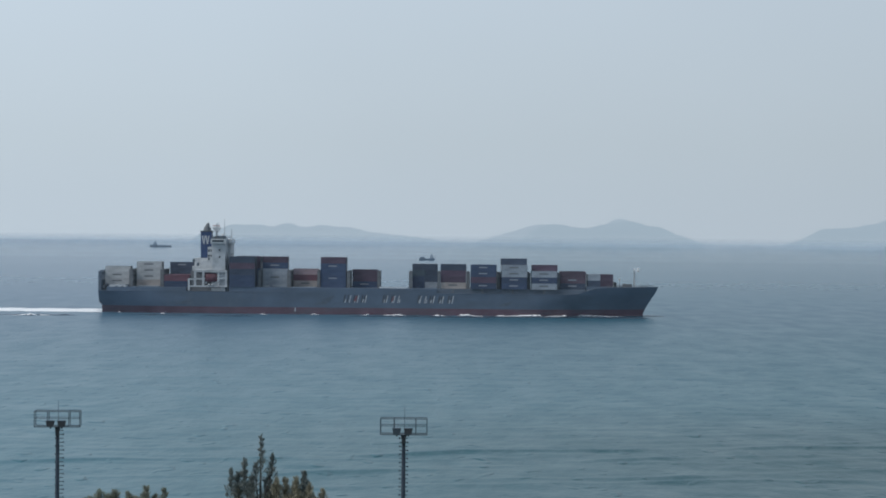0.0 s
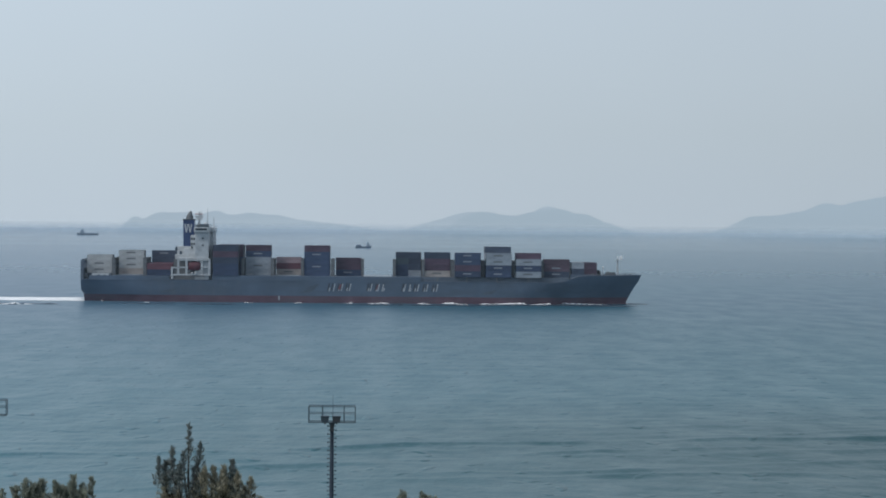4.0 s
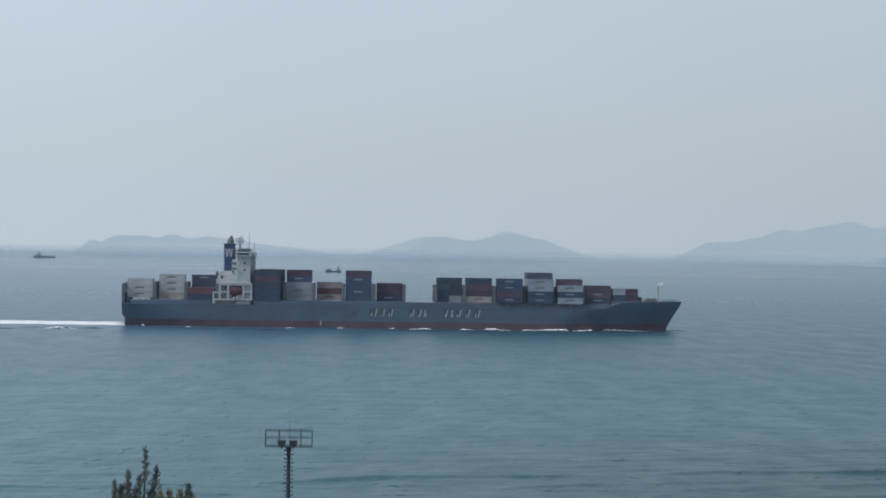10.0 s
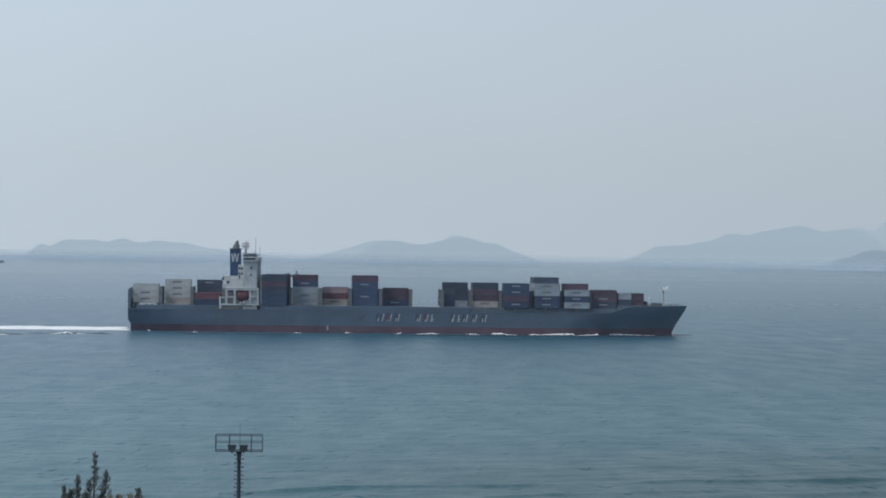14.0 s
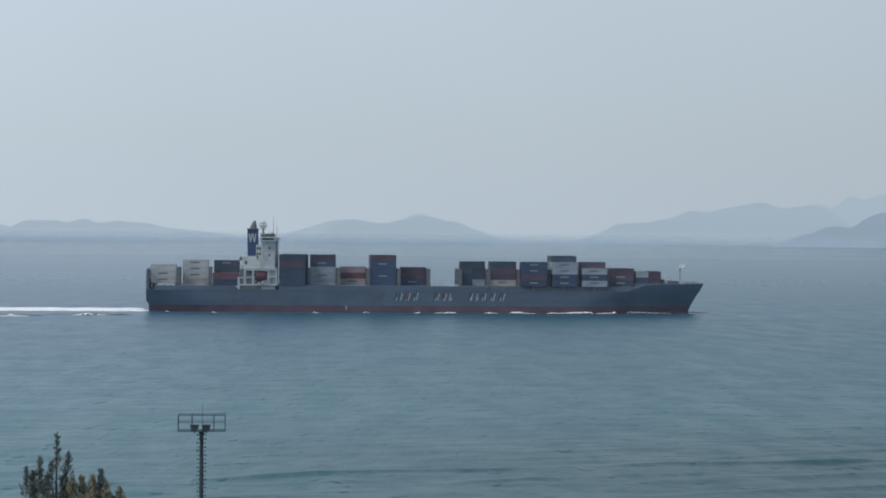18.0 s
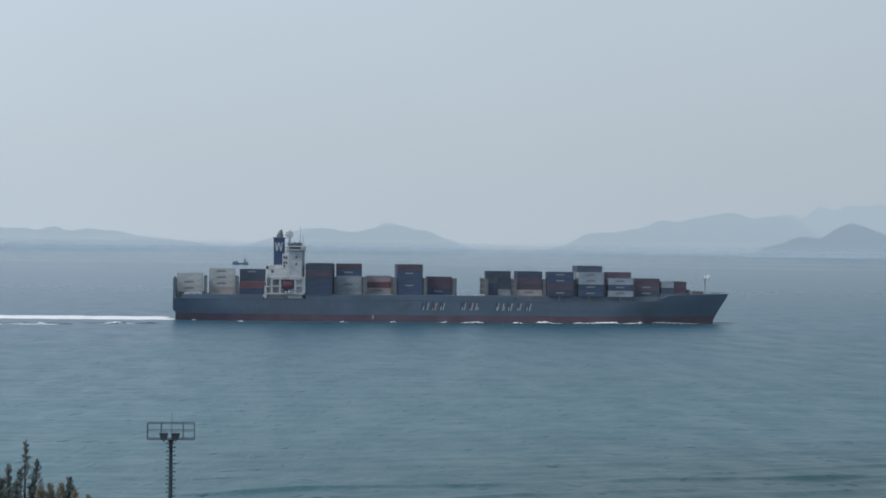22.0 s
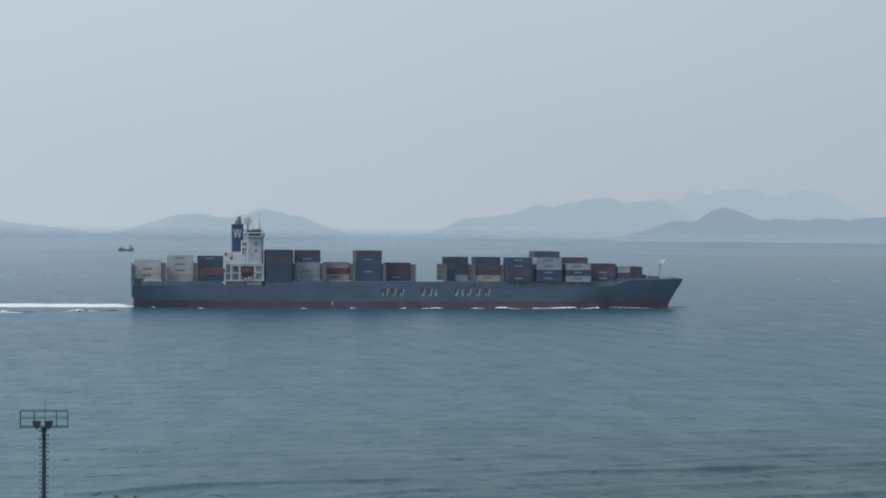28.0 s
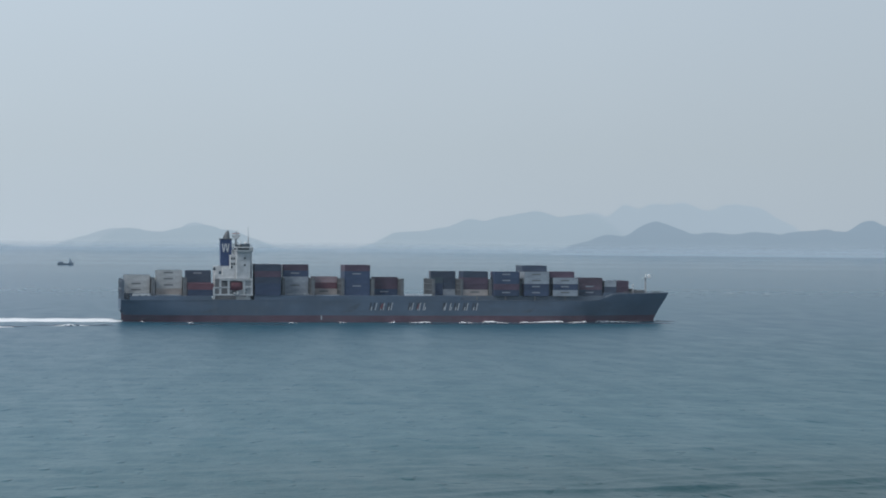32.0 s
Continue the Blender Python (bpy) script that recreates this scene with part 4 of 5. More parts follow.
    part("davit", rod((-37.7, -15.0, 14.0), (-38.1, -14.2, 20.4), 0.22), M_WHITE, boat)
    part("gangway", box((-42.6, -B + 0.1, 12.1), (-35.6, -B + 0.34, 12.7), 0.05), M_LASH, ship, "stowed gangway on the ship's side")
    for s in (-41.2, -39.6):
        bm = bmesh.new()
        bmesh.ops.create_uvsphere(bm, u_segments=10, v_segments=8, radius=0.55, matrix=Matrix.Translation((s, -B + 0.2, 13.6)))
        part("liferaft_canister", bm, M_WHITE, ship, "white liferaft canister", smooth=True)


def build_bow(ship):
    bm = rod((163.0, 0, 13.9), (163.0, 0, 21.6), 0.42, 0.28, 10)
    mast = part("foremast", bm, M_WHITE, ship, "pale foremast with a small platform")
    part("mast_platform", box((161.6, -1.4, 21.4), (165.3, 1.4, 21.75), 0.05), M_WHITE, mast)
    part("mast_lamp", box((164.0, -0.6, 21.7), (165.4, 0.6, 23.3), 0.2), M_BRIGHT, mast, "white mast lamp housing")
    part("mast_lamp", box((162.7, -0.3, 21.7), (163.2, 0.3, 23.2), 0.1), M_BRIGHT, mast)
    post = part("signal_post", rod((155.4, -4.0, 13.9), (155.4, -4.0, 17.4), 0.22, 0.16, 10), M_BRIGHT, ship, "short white signal post on the foredeck")
    part("post_lamp", box((155.0, -4.4, 17.3), (155.9, -3.6, 18.2), 0.15), M_BRIGHT, post)
    part("mast_ladder", box((162.45, -0.3, 14.2), (162.6, 0.3, 21.4)), M_WHITE, mast)
    bm = bmesh.new()
    for k in range(5):
        y = -9.0 + 4.5 * k
        add_box(bm, (153.4, y - 0.12, 13.9), (153.7, y + 0.12, 16.4))
    add_box(bm, (153.45, -10.5, 13.9), (153.65, 10.5, 16.2))
    part("breakwater", bm, M_LASH, ship, "low pale breakwater across the foredeck")
    for s, y in ((158.5, -3.2), (158.5, 3.2), (160.6, -2.0)):
        bm = rod((s, y - 1.2, 14.9), (s, y + 1.2, 14.9), 0.8, 0.8, 14)
        add_box(bm, (s - 1.0, y - 1.5, 13.9), (s + 1.0, y - 1.2, 15.4), 0.05)
        add_box(bm, (s - 1.0, y + 1.2, 13.9), (s + 1.0, y + 1.5, 15.4), 0.05)
        part("windlass", bm, M_LASH, ship, "grey anchor windlass")
    for s in (149.5, 152.0, 155.5, 166.0, 168.5):
        bm = bmesh.new()
        b = half_breadth(s, 13.8)
        for dx in (-0.35, 0.35):
            add_rod(bm, (s + dx, -b + 0.9, 13.9), (s + dx, -b + 0.9, 14.95), 0.2)
        part("bollard", bm, M_LASH, ship, "pair of mooring bollards")
    for side in (-1, 1):
        bm = bmesh.new()
        for k in range(22):
            s = 146.5 + k * 1.2
            y = side * (half_breadth(s, 14.2) - 0.2)
            add_box(bm, (s - 0.05, y - 0.05, sheer(s) - 0.05), (s + 0.05, y + 0.05, sheer(s) + 0.75))
            if k:
                add_rod(bm, (s - 1.2, last, sheer(s - 1.2) + 0.72), (s, y, sheer(s) + 0.72), 0.05, n=6)
            last = y
        part("bow_rail", bm, M_LASH, ship, "thin rail along the forecastle")


def build_lashing_bridges(ship):
    """Steel lashing bridges between the bays: posts, two walkways and rails, right across the ship."""
    def frame_mesh(top):
        bm = bmesh.new()
        for k in range(11):
            y = -11.4 + 2.446 * k
            add_box(bm, (-0.55, y - 0.14, 12.2), (0.55, y + 0.14, top))
        for z in (15.4, 18.2, top - 0.3):
            add_box(bm, (-0.6, -11.5, z - 0.15), (0.6, 13.2, z + 0.15))
        for z in (16.4, 19.2):
            add_box(bm, (-0.58, -11.5, z - 0.05), (-0.5, 13.2, z + 0.05))
            add_box(bm, (0.5, -11.5, z - 0.05), (0.58, 13.2, z + 0.05))
        add_box(bm, (-0.66, -11.6, 12.2), (0.66, -11.1, top + 0.1), 0.04)
        return mesh_of("lashing_bridge", bm, M_LASH)
    tall = frame_mesh(20.7)
    for s in (-79.0, -64.1, -17.55, -3.4, 10.8, 25.2, 39.6, 54.7, 68.5, 82.5, 97.1, 111.4, 125.6):
        ob = part("lashing_bridge", tall, None, ship, "beige-grey steel lashing bridge between two bays")
        ob.location = (s, 0, 0)
        ob.scale.x = 1.25 if s in (-79.0, -64.1, -3.4, 25.2, 82.5, 97.1, 111.4) else 1.0


# ---- boxes on the ship ----
L40, L20, BW, BH = 12.19, 6.06, 2.44, 2.9


def box_mesh(length, mat):
    """A ribbed steel box: corner posts and rails stand proud of the corrugated panels."""
    bm = bmesh.new()
    g = 0.012
    x, y, z = length / 2 - g, BW / 2 - g, BH
    for sx in (-1, 1):
        for sy in (-1, 1):
            add_box(bm, (sx * x, sy * y, 0.0), (sx * (x - 0.16), sy * (y - 0.16), z - g))
    for sy in (-1, 1):
        add_box(bm, (-x + 0.16, sy * y, 0.0), (x - 0.16, sy * (y - 0.10), 0.16))
        add_box(bm, (-x + 0.16, sy * y, z - 0.14), (x - 0.16, sy * (y - 0.10), z - g))
    for sx in (-1, 1):
        add_box(bm, (sx * x, -y + 0.16, 0.0), (sx * (x - 0.10), y - 0.16, 0.16))
        add_box(bm, (sx * x, -y + 0.16, z - 0.14), (sx * (x - 0.10), y - 0.16, z - g))
    # corrugated long sides
    n = int(length / 0.56)
    for sy in (-1, 1):
        low, top = [], []
        for i in range(2 * n + 1):
            u = -x + 0.16 + (2 * x - 0.32) * i / (2 * n)
            w = sy * (y - (0.03 if i % 2 else 0.075))
            low.append(bm.verts.new((u, w, 0.16)))
            top.append(bm.verts.new((u, w, z - 0.14)))
        for i in range(2 * n):
            q = (low[i], low[i + 1], top[i + 1], top[i])
            bm.faces.new(q if sy < 0 else q[::-1])
    add_box(bm, (-x + 0.03, -y + 0.09, 0.1), (x - 0.03, y - 0.09, z - 0.04))
    return mesh_of("container", bm, mat)


def mark_mesh(long_word):
    """A maker's word on a box as two plain bars."""
    bm = bmesh.new()
    w = 2.0 if long_word else 2.2
    add_box(bm, (-w - 0.3, -BW / 2 - 0.005, 1.35), (w - 0.3, -BW / 2 + 0.03, 1.95))
    return bm


def door_mesh():
    bm = bmesh.new()
    for y0, y1 in ((-1.04, -0.02), (0.02, 1.04)):
        add_box(bm, (0, y0, 0.18), (0.05, y1, BH - 0.18))
        for k in (0.25, 0.75):
            y = y0 + (y1 - y0) * k
            add_rod(bm, (0.08, y, 0.15), (0.08, y, BH - 0.15), 0.03, 0.03, 6)
    return mesh_of("door", bm, M_LASH)


BOX_MESH, MARK_PALE, MARK_DULL = {}, {}, {}
for ln in (L40, L20):
    MARK_PALE[ln] = mesh_of("marking", mark_mesh(True), M_BOXMARK)
    MARK_DULL[ln] = mesh_of("marking", mark_mesh(False), M_DECK)
    for tone, mt in BOX_PAINT.items():
        BOX_MESH[tone, ln] = box_mesh(ln, mt)
DOOR = door_mesh()

# each block of boxes: where its after end stands, the height of its foot, the tones of its outer row from the bottom up,
# how many empty rows lie between it and the ship's side, and how many rows it is wide;
# a pair of tones is two short boxes end to end, and a star is a box with a word on it
BAYS = [
    (-92.5, 13.25, ["white*", "white*", "white"], 5, 3),
    (-77.3, 12.66, ["beige", "white*", "white*", "white*"], 5, 3),
    (-62.9, 12.36, ["navy", "red"], 1, 8),
    (-62.6, 12.36, ["navy", "maroon", "midnight", "midnight*"], 10, 2),
    (-31.6, 12.66, ["navy", "navy", "midnight", "maroon", "midnight"], 0, 5),
    (-29.9, 12.66, ["navy", "navy", "navy", "maroon", "maroon"], 5, 7),
    (-16.7, 12.66, ["grey", "grey*", "grey", "navy*", "maroon"], 6, 2),
    (-2.2, 12.66, ["beige*", "red", "pink"], 8, 2),
    (11.7, 12.66, ["navy", "navy*", "navy", "navy*", "maroon"], 2, 6),
    (26.6, 12.66, ["navy*", "maroon", "maroon"], 6, 2),
    (55.5, 12.66, [("navy", "grey"), ("navy", "midnight"), ("teal", "midnight"), "midnight"], 7, 2),
    (69.2, 12.80, ["beige*", "maroon", "maroon", "midnight"], 2, 5),
    (83.6, 12.80, ["navy*", "maroon", "navy*", "navy*"], 0, 4),
    (98.3, 12.80, ["navy*", "navy*", "grey*", "grey*"], 0, 2),
    (98.2, 12.80, ["navy", "navy", "grey", "grey", "midnight"], 2, 6),
    (112.6, 12.80, ["grey*", "navy*", "grey*"], 0, 4),
    (113.1, 12.80, ["navy", "grey", "navy", "maroon"], 4, 3),
    (126.6, 12.80, ["midnight*", "brown*", "brown"], 3, 4),
    (139.8, 14.30, [("midnight", "maroon"), ("grey", "maroon")], 3, 6),
]
RIDERS = []


def build_boxes():
    rng = random.Random(5)
    tones = list(BOX_PAINT)
    pick = ["navy", "maroon", "midnight", "brown", "navy", "maroon", "teal"]
    inner = bmesh.new()
    for s, z, tiers, first_row, wide in BAYS:
        for k, tone in enumerate(tiers):
            row = [(tone, L40, s + L40 / 2)] if isinstance(tone, str) else [(tone[0], L20, s + L20 / 2), (tone[1], L20, s + L40 - L20 / 2)]
            for word, ln, mid in row:
                marked, word = word.endswith("*"), word.rstrip("*")
                dx = 0.0 if len(row) == 2 else rng.uniform(-0.05, 0.05)
                y = -15.9 + BW / 2 + BW * first_row
                ob = new("container", BOX_MESH[word, ln])
                size = "forty-foot" if ln == L40 else "twenty-foot"
                where = "on the hatch" if k == 0 else "on top of its stack" if k == len(tiers) - 1 else "within its stack"
                tagged(ob, "%s steel %s container %s%s" % (BOX_WORDS[word], size, where, ", marked" if marked else ""), "container", group="containers on the ship")
                pale = word in ("white", "grey", "beige", "pink")
                if marked:
                    part("marking", (MARK_DULL if pale else MARK_PALE)[ln], None, ob, "dark marking bar" if pale else "pale marking bar")
                d1 = part("door", DOOR, None, ob, "grey double door with locking bars")
                d1.location = (ln / 2 - 0.012, 0, 0)
                RIDERS.append((ob, (mid + dx, y, z + k * BH)))
                # the rows behind the outer one, mostly of the same line's tone; those that can be seen are boxes of their own
                for r in range(1, wide):
                    yy = y + BW * r
                    same = word if rng.random() < 0.7 else rng.choice(pick)
                    if r == wide - 1 or k == len(tiers) - 1:
                        ob = new("container", BOX_MESH[same, ln])
                        tagged(ob, "%s steel %s container in an inner row" % (BOX_WORDS[same], size), "container", group="containers on the ship")
                        d1 = part("door", DOOR, None, ob, "grey double door with locking bars")
                        d1.location = (ln / 2 - 0.012, 0, 0)
                        RIDERS.append((ob, (mid + rng.uniform(-0.05, 0.05), yy, z + k * BH)))
                        continue
                    add_box(inner, (mid - ln / 2 + 0.03, yy - BW / 2 + 0.02, z + k * BH + 0.02), (mid + ln / 2 - 0.03, yy + BW / 2 - 0.02, z + (k + 1) * BH - 0.02), slot=tones.index(same))
    ob = new("inner_containers", mesh_of("inner_containers", inner, *[BOX_PAINT[t] for t in tones]))
    tagged(ob, "mixed steel containers in the rows behind the ship's side", "containers", kind="stuff")
    RIDERS.append((ob, (0, 0, 0)))


# ---- foam and small craft ----
def foam_strip(length, width, height, seed, taper=0.5, mat=M_FOAM):
    """A long low ragged heap of foam, centred, lying along x."""
    bm = bmesh.new()
    n, m = max(10, int(length / 1.6)), 7
    grid = []
    for i in range(n + 1):
        u = i / n
        env = min(1.0, u / taper * 1.2 + 0.12) if u < taper else 1.0
        env *= min(1.0, (1 - u) * length / 5.0 + 0.25)
        wob = 0.7 + 0.6 * noise.noise(Vector((u * length * 0.13, seed, 0)))
        row = []
        for j in range(m + 1):
            q = j / m * 2 - 1
            w = width / 2 * env * wob
            off = 0.25 * width * noise.noise(Vector((u * length * 0.07, seed + 5, 0)))
            z = height * env * max(0.0, 1 - q * q) * (0.6 + 0.8 * abs(noise.noise(Vector((u * length * 0.35, q * 2, seed)))))
            row.append(bm.verts.new(((u - 0.5) * length, q * w + off * 0.5, z + 0.02)))
        grid.append(row)
    for i in range(n):
        for j in range(m):
            bm.faces.new((grid[i][j], grid[i + 1][j], grid[i + 1][j + 1], grid[i][j + 1]))
    return mesh_of("foam", bm, mat, smooth=True)


def crest_mesh(length, width, height, seed):
    """A breaking crest: a steep ridge that climbs to one end, in water coloured darker for shade, capped with ragged
    foam.
    """
    rng = random.Random(seed)
    bm = bmesh.new()
    n, m = max(14, int(length / 0.4)), 8
    peak = rng.choice((0.12, 0.3, 0.72, 0.9))
    grid = []
    for i in range(n + 1):
        u = i / n
        env = (u / peak if u < peak else (1 - u) / (1 - peak)) ** 0.9
        tuft = max(0.1, 0.8 + 0.7 * noise.noise(Vector((u * length * 0.30, seed, 0))) + 0.35 * noise.noise(Vector((u * length * 1.3, seed, 4))))
        bend = 0.5 * width * math.sin(u * 3.1 + seed)
        row = []
        for j in range(m + 1):
            q = j / m * 2 - 1
            row.append(bm.verts.new(((u - 0.5) * length, bend + q * width * 0.5 * (0.4 + env), height * env * tuft * max(0.0, 1 - q * q) - 0.06)))
        grid.append(row)
    for i in range(n):
        for j in range(m):
            fc = bm.faces.new((grid[i][j], grid[i + 1][j], grid[i + 1][j + 1], grid[i][j + 1]))
            fc.material_index = 0 if 1 + (noise.noise(Vector((i * 0.3, seed, 1))) > 0.15) <= j <= 6 else 1
    return mesh_of("crest", bm, M_CREST, M_WAVE_SHADE, smooth=True)


def build_foam():
    ob = new("wake", foam_strip(560, 15, 0.9, 2.0, 0.9, M_WAKE))
    tagged(ob, "broad white wake of churned foam behind the ship", "wake", kind="stuff")
    RIDERS.append((ob, (-93.5 - 279, -6, 0)))
    ob = new("wake", foam_strip(540, 24, 0.45, 7.0, 0.9, M_CREST))
    tagged(ob, "thin patchy foam on the outer side of the ship's wake", "wake", kind="stuff")
    RIDERS.append((ob, (-96 - 270, 18, 0)))
    ob = new("wake", foam_strip(34, 6, 0.25, 3.0))
    tagged(ob, "short streak of wake foam beside the ship's track", "wake", kind="stuff")
    RIDERS.append((ob, (-160, -72, 0)))
    # smooth bow and stern waves, coloured dark; strips beside the hull mimic its reflection
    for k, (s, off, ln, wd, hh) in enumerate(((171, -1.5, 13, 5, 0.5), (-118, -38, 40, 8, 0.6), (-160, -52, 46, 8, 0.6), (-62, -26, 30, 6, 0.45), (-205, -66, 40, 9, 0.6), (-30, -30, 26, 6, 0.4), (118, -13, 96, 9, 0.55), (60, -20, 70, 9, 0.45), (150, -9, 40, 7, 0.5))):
        ob = new("ship_wave", foam_strip(ln, wd, hh, 60.0 + k, 0.4, M_WAVE_SHADE))
        tagged(ob, "smooth ship wave, its shade put into a darker colour", "wave", group="waves made by the ship", kind="stuff")
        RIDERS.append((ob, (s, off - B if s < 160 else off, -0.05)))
    # breaking crests along the side, each one a short curl that peaks and trails off
    for k, (s, ln, hh, off, turn) in enumerate(((146, 26, 1.5, 1.8, -2.0), (124, 12, 1.3, 2.4, 3.5), (107, 22, 1.8, 2.6, -1.5), (98, 6, 1.1, 3.6, 3.0),
                                                (84, 13, 1.5, 2.8, -2.0), (69, 7, 0.9, 3.0, 4.0), (47, 12, 1.2, 2.6, -3.0), (33, 5, 0.8, 3.2, 3.0), (10, 5, 0.6, 3.4, -2.0),
                                                (-14, 4.4, 0.8, 7.0, 4.0), (-62, 3.6, 0.6, 8.0, 2.0), (-84, 2.2, 0.8, 1.4, 0.0))):
        ob = new("bow_wave", crest_mesh(ln, 2.6, 0.7 * hh, 10.0 + k))
        tagged(ob, "white crest breaking along the ship's side", "wave", group="crests along the hull", kind="stuff")
        RIDERS.append((ob, (s, -half_breadth(s, 0.5) - off, 0, turn)))
    # foam on the quarter waves that trail away from the stern
    for k, (s, off, ln, hh, turn) in enumerate(((-121, -59, 12, 1.5, 2.0), (-112, -58, 5, 1.0, -3.0), (-149, -73, 8, 1.3, 2.0), (-170, -74, 6, 1.2, 3.0), (-205, -88, 11, 1.4, 2.0))):
        ob = new("quarter_wave", crest_mesh(ln, 2.6, 0.7 * hh, 30.0 + k))
        tagged(ob, "small white crest trailing away from the stern", "wave", group="crests off the quarter", kind="stuff")
        RIDERS.append((ob, (s, off, 0, turn)))
    for k, (x, y, ln) in enumerate(((514, 1641, 5), (534, 1614, 5), (214, 1099, 34), (250, 1097, 44), (290, 1095, 36), (236, 1091, 14))):
        ob = new("whitecap", foam_strip(ln, 4.0, 0.22 if ln < 8 else 0.03, 40.0 + k, 0.4, M_FOAM if ln < 8 else M_STREAK))
        ob.location = (x, y, 0)
        tagged(ob, "small whitecap on the open sea", "wave", group="whitecaps", kind="stuff")


def craft_hull(length, beam, depth, rise):
    bm = bmesh.new()
    rings = []
    for i in range(13):
        u = i / 12
        x = (u - 0.5) * length
        b = beam / 2 * (1 - max(0.0, (u - 0.6) / 0.4) ** 2.2) * (0.82 + 0.18 * min(1, u * 5))
        top = depth + rise * max(0.0, (u - 0.55) / 0.45) ** 1.6 + rise * 0.25 * max(0.0, (0.2 - u) / 0.2)
        b = max(b, 0.05)
        rings.append([bm.verts.new((x, -b, top)), bm.verts.new((x - (0.5 if u > 0.9 else 0), -b * 0.7, -0.8)), bm.verts.new((x - (0.5 if u > 0.9 else 0), b * 0.7, -0.8)), bm.verts.new((x, b, top))])
    for a, b2 in zip(rings, rings[1:]):
        for j in range(3):
            bm.faces.new((a[j], b2[j], b2[j + 1], a[j + 1]))
        bm.faces.new((a[3], b2[3], b2[0], a[0]))
    bm.faces.new(rings[0])
    bm.faces.new(rings[-1][::-1])
    bmesh.ops.recalc_face_normals(bm, faces=bm.faces)
    return bm


# craft paint lightened and greyed, so the haze over it is in the colour
M_FARHULL = paint("hazed_craft_paint", (0.20, 0.255, 0.32), rough=0.7, scale=0.2)
M_FARHOUSE = paint("hazed_craft_house", (0.30, 0.36, 0.43), rough=0.7, scale=0.2)


M_COASTER = paint("coaster_hull_paint", (0.055, 0.080, 0.125), rough=0.7, scale=0.2)
M_COASTHOUSE = paint("coaster_house_paint", (0.12, 0.16, 0.22), rough=0.7, scale=0.2)


def build_craft():
    """Two small ships far out."""
    fish = new("fishing_boat")
    tagged(fish, "small grey fishing boat with a tall wheelhouse far out", "boat", group="small craft")
    part("hull", craft_hull(19, 5.0, 2.0, 1.0), M_FARHULL, fish)
    part("wheelhouse", box((3.6, -1.7, 1.6), (7.4, 1.7, 5.0), 0.2), M_FARHOUSE, fish)
    part("bridge_top", box((4.2, -1.5, 5.0), (6.4, 1.5, 6.6), 0.15), M_FARHOUSE, fish)
    part("mast", rod((5.0, 0, 6.4), (4.6, 0, 10.5), 0.25, 0.12), M_FARHULL, fish)
    part("boom", rod((3.6, 0, 2.2), (6.4, 0, 7.2), 0.2), M_FARHULL, fish)
    part("net_house", box((-8.6, -2.0, 1.6), (-2.6, 2.0, 4.0), 0.2), M_FARHULL, fish)
    tug = new("coaster")
    tagged(tug, "small low grey coaster lying far out in haze", "boat", group="small craft")
    part("hull", craft_hull(36, 7.0, 2.6, 1.8), M_COASTER, tug)
    part("wheelhouse", box((5.5, -2.6, 2.2), (12.5, 2.6, 6.6), 0.2), M_COASTHOUSE, tug)
    part("bridge_top", box((6.5, -2.2, 6.6), (11.0, 2.2, 9.0), 0.15), M_COASTHOUSE, tug)
    part("mast", rod((8.6, 0, 8.9), (8.6, 0, 13.2), 0.35, 0.2), M_COASTER, tug)
    part("hatch", box((-11, -2.4, 2.2), (4.0, 2.4, 3.6), 0.15), M_COASTER, tug)
    tug.matrix_world = pose(-470, 3890, 0, 0, 0, 180)
    return fish


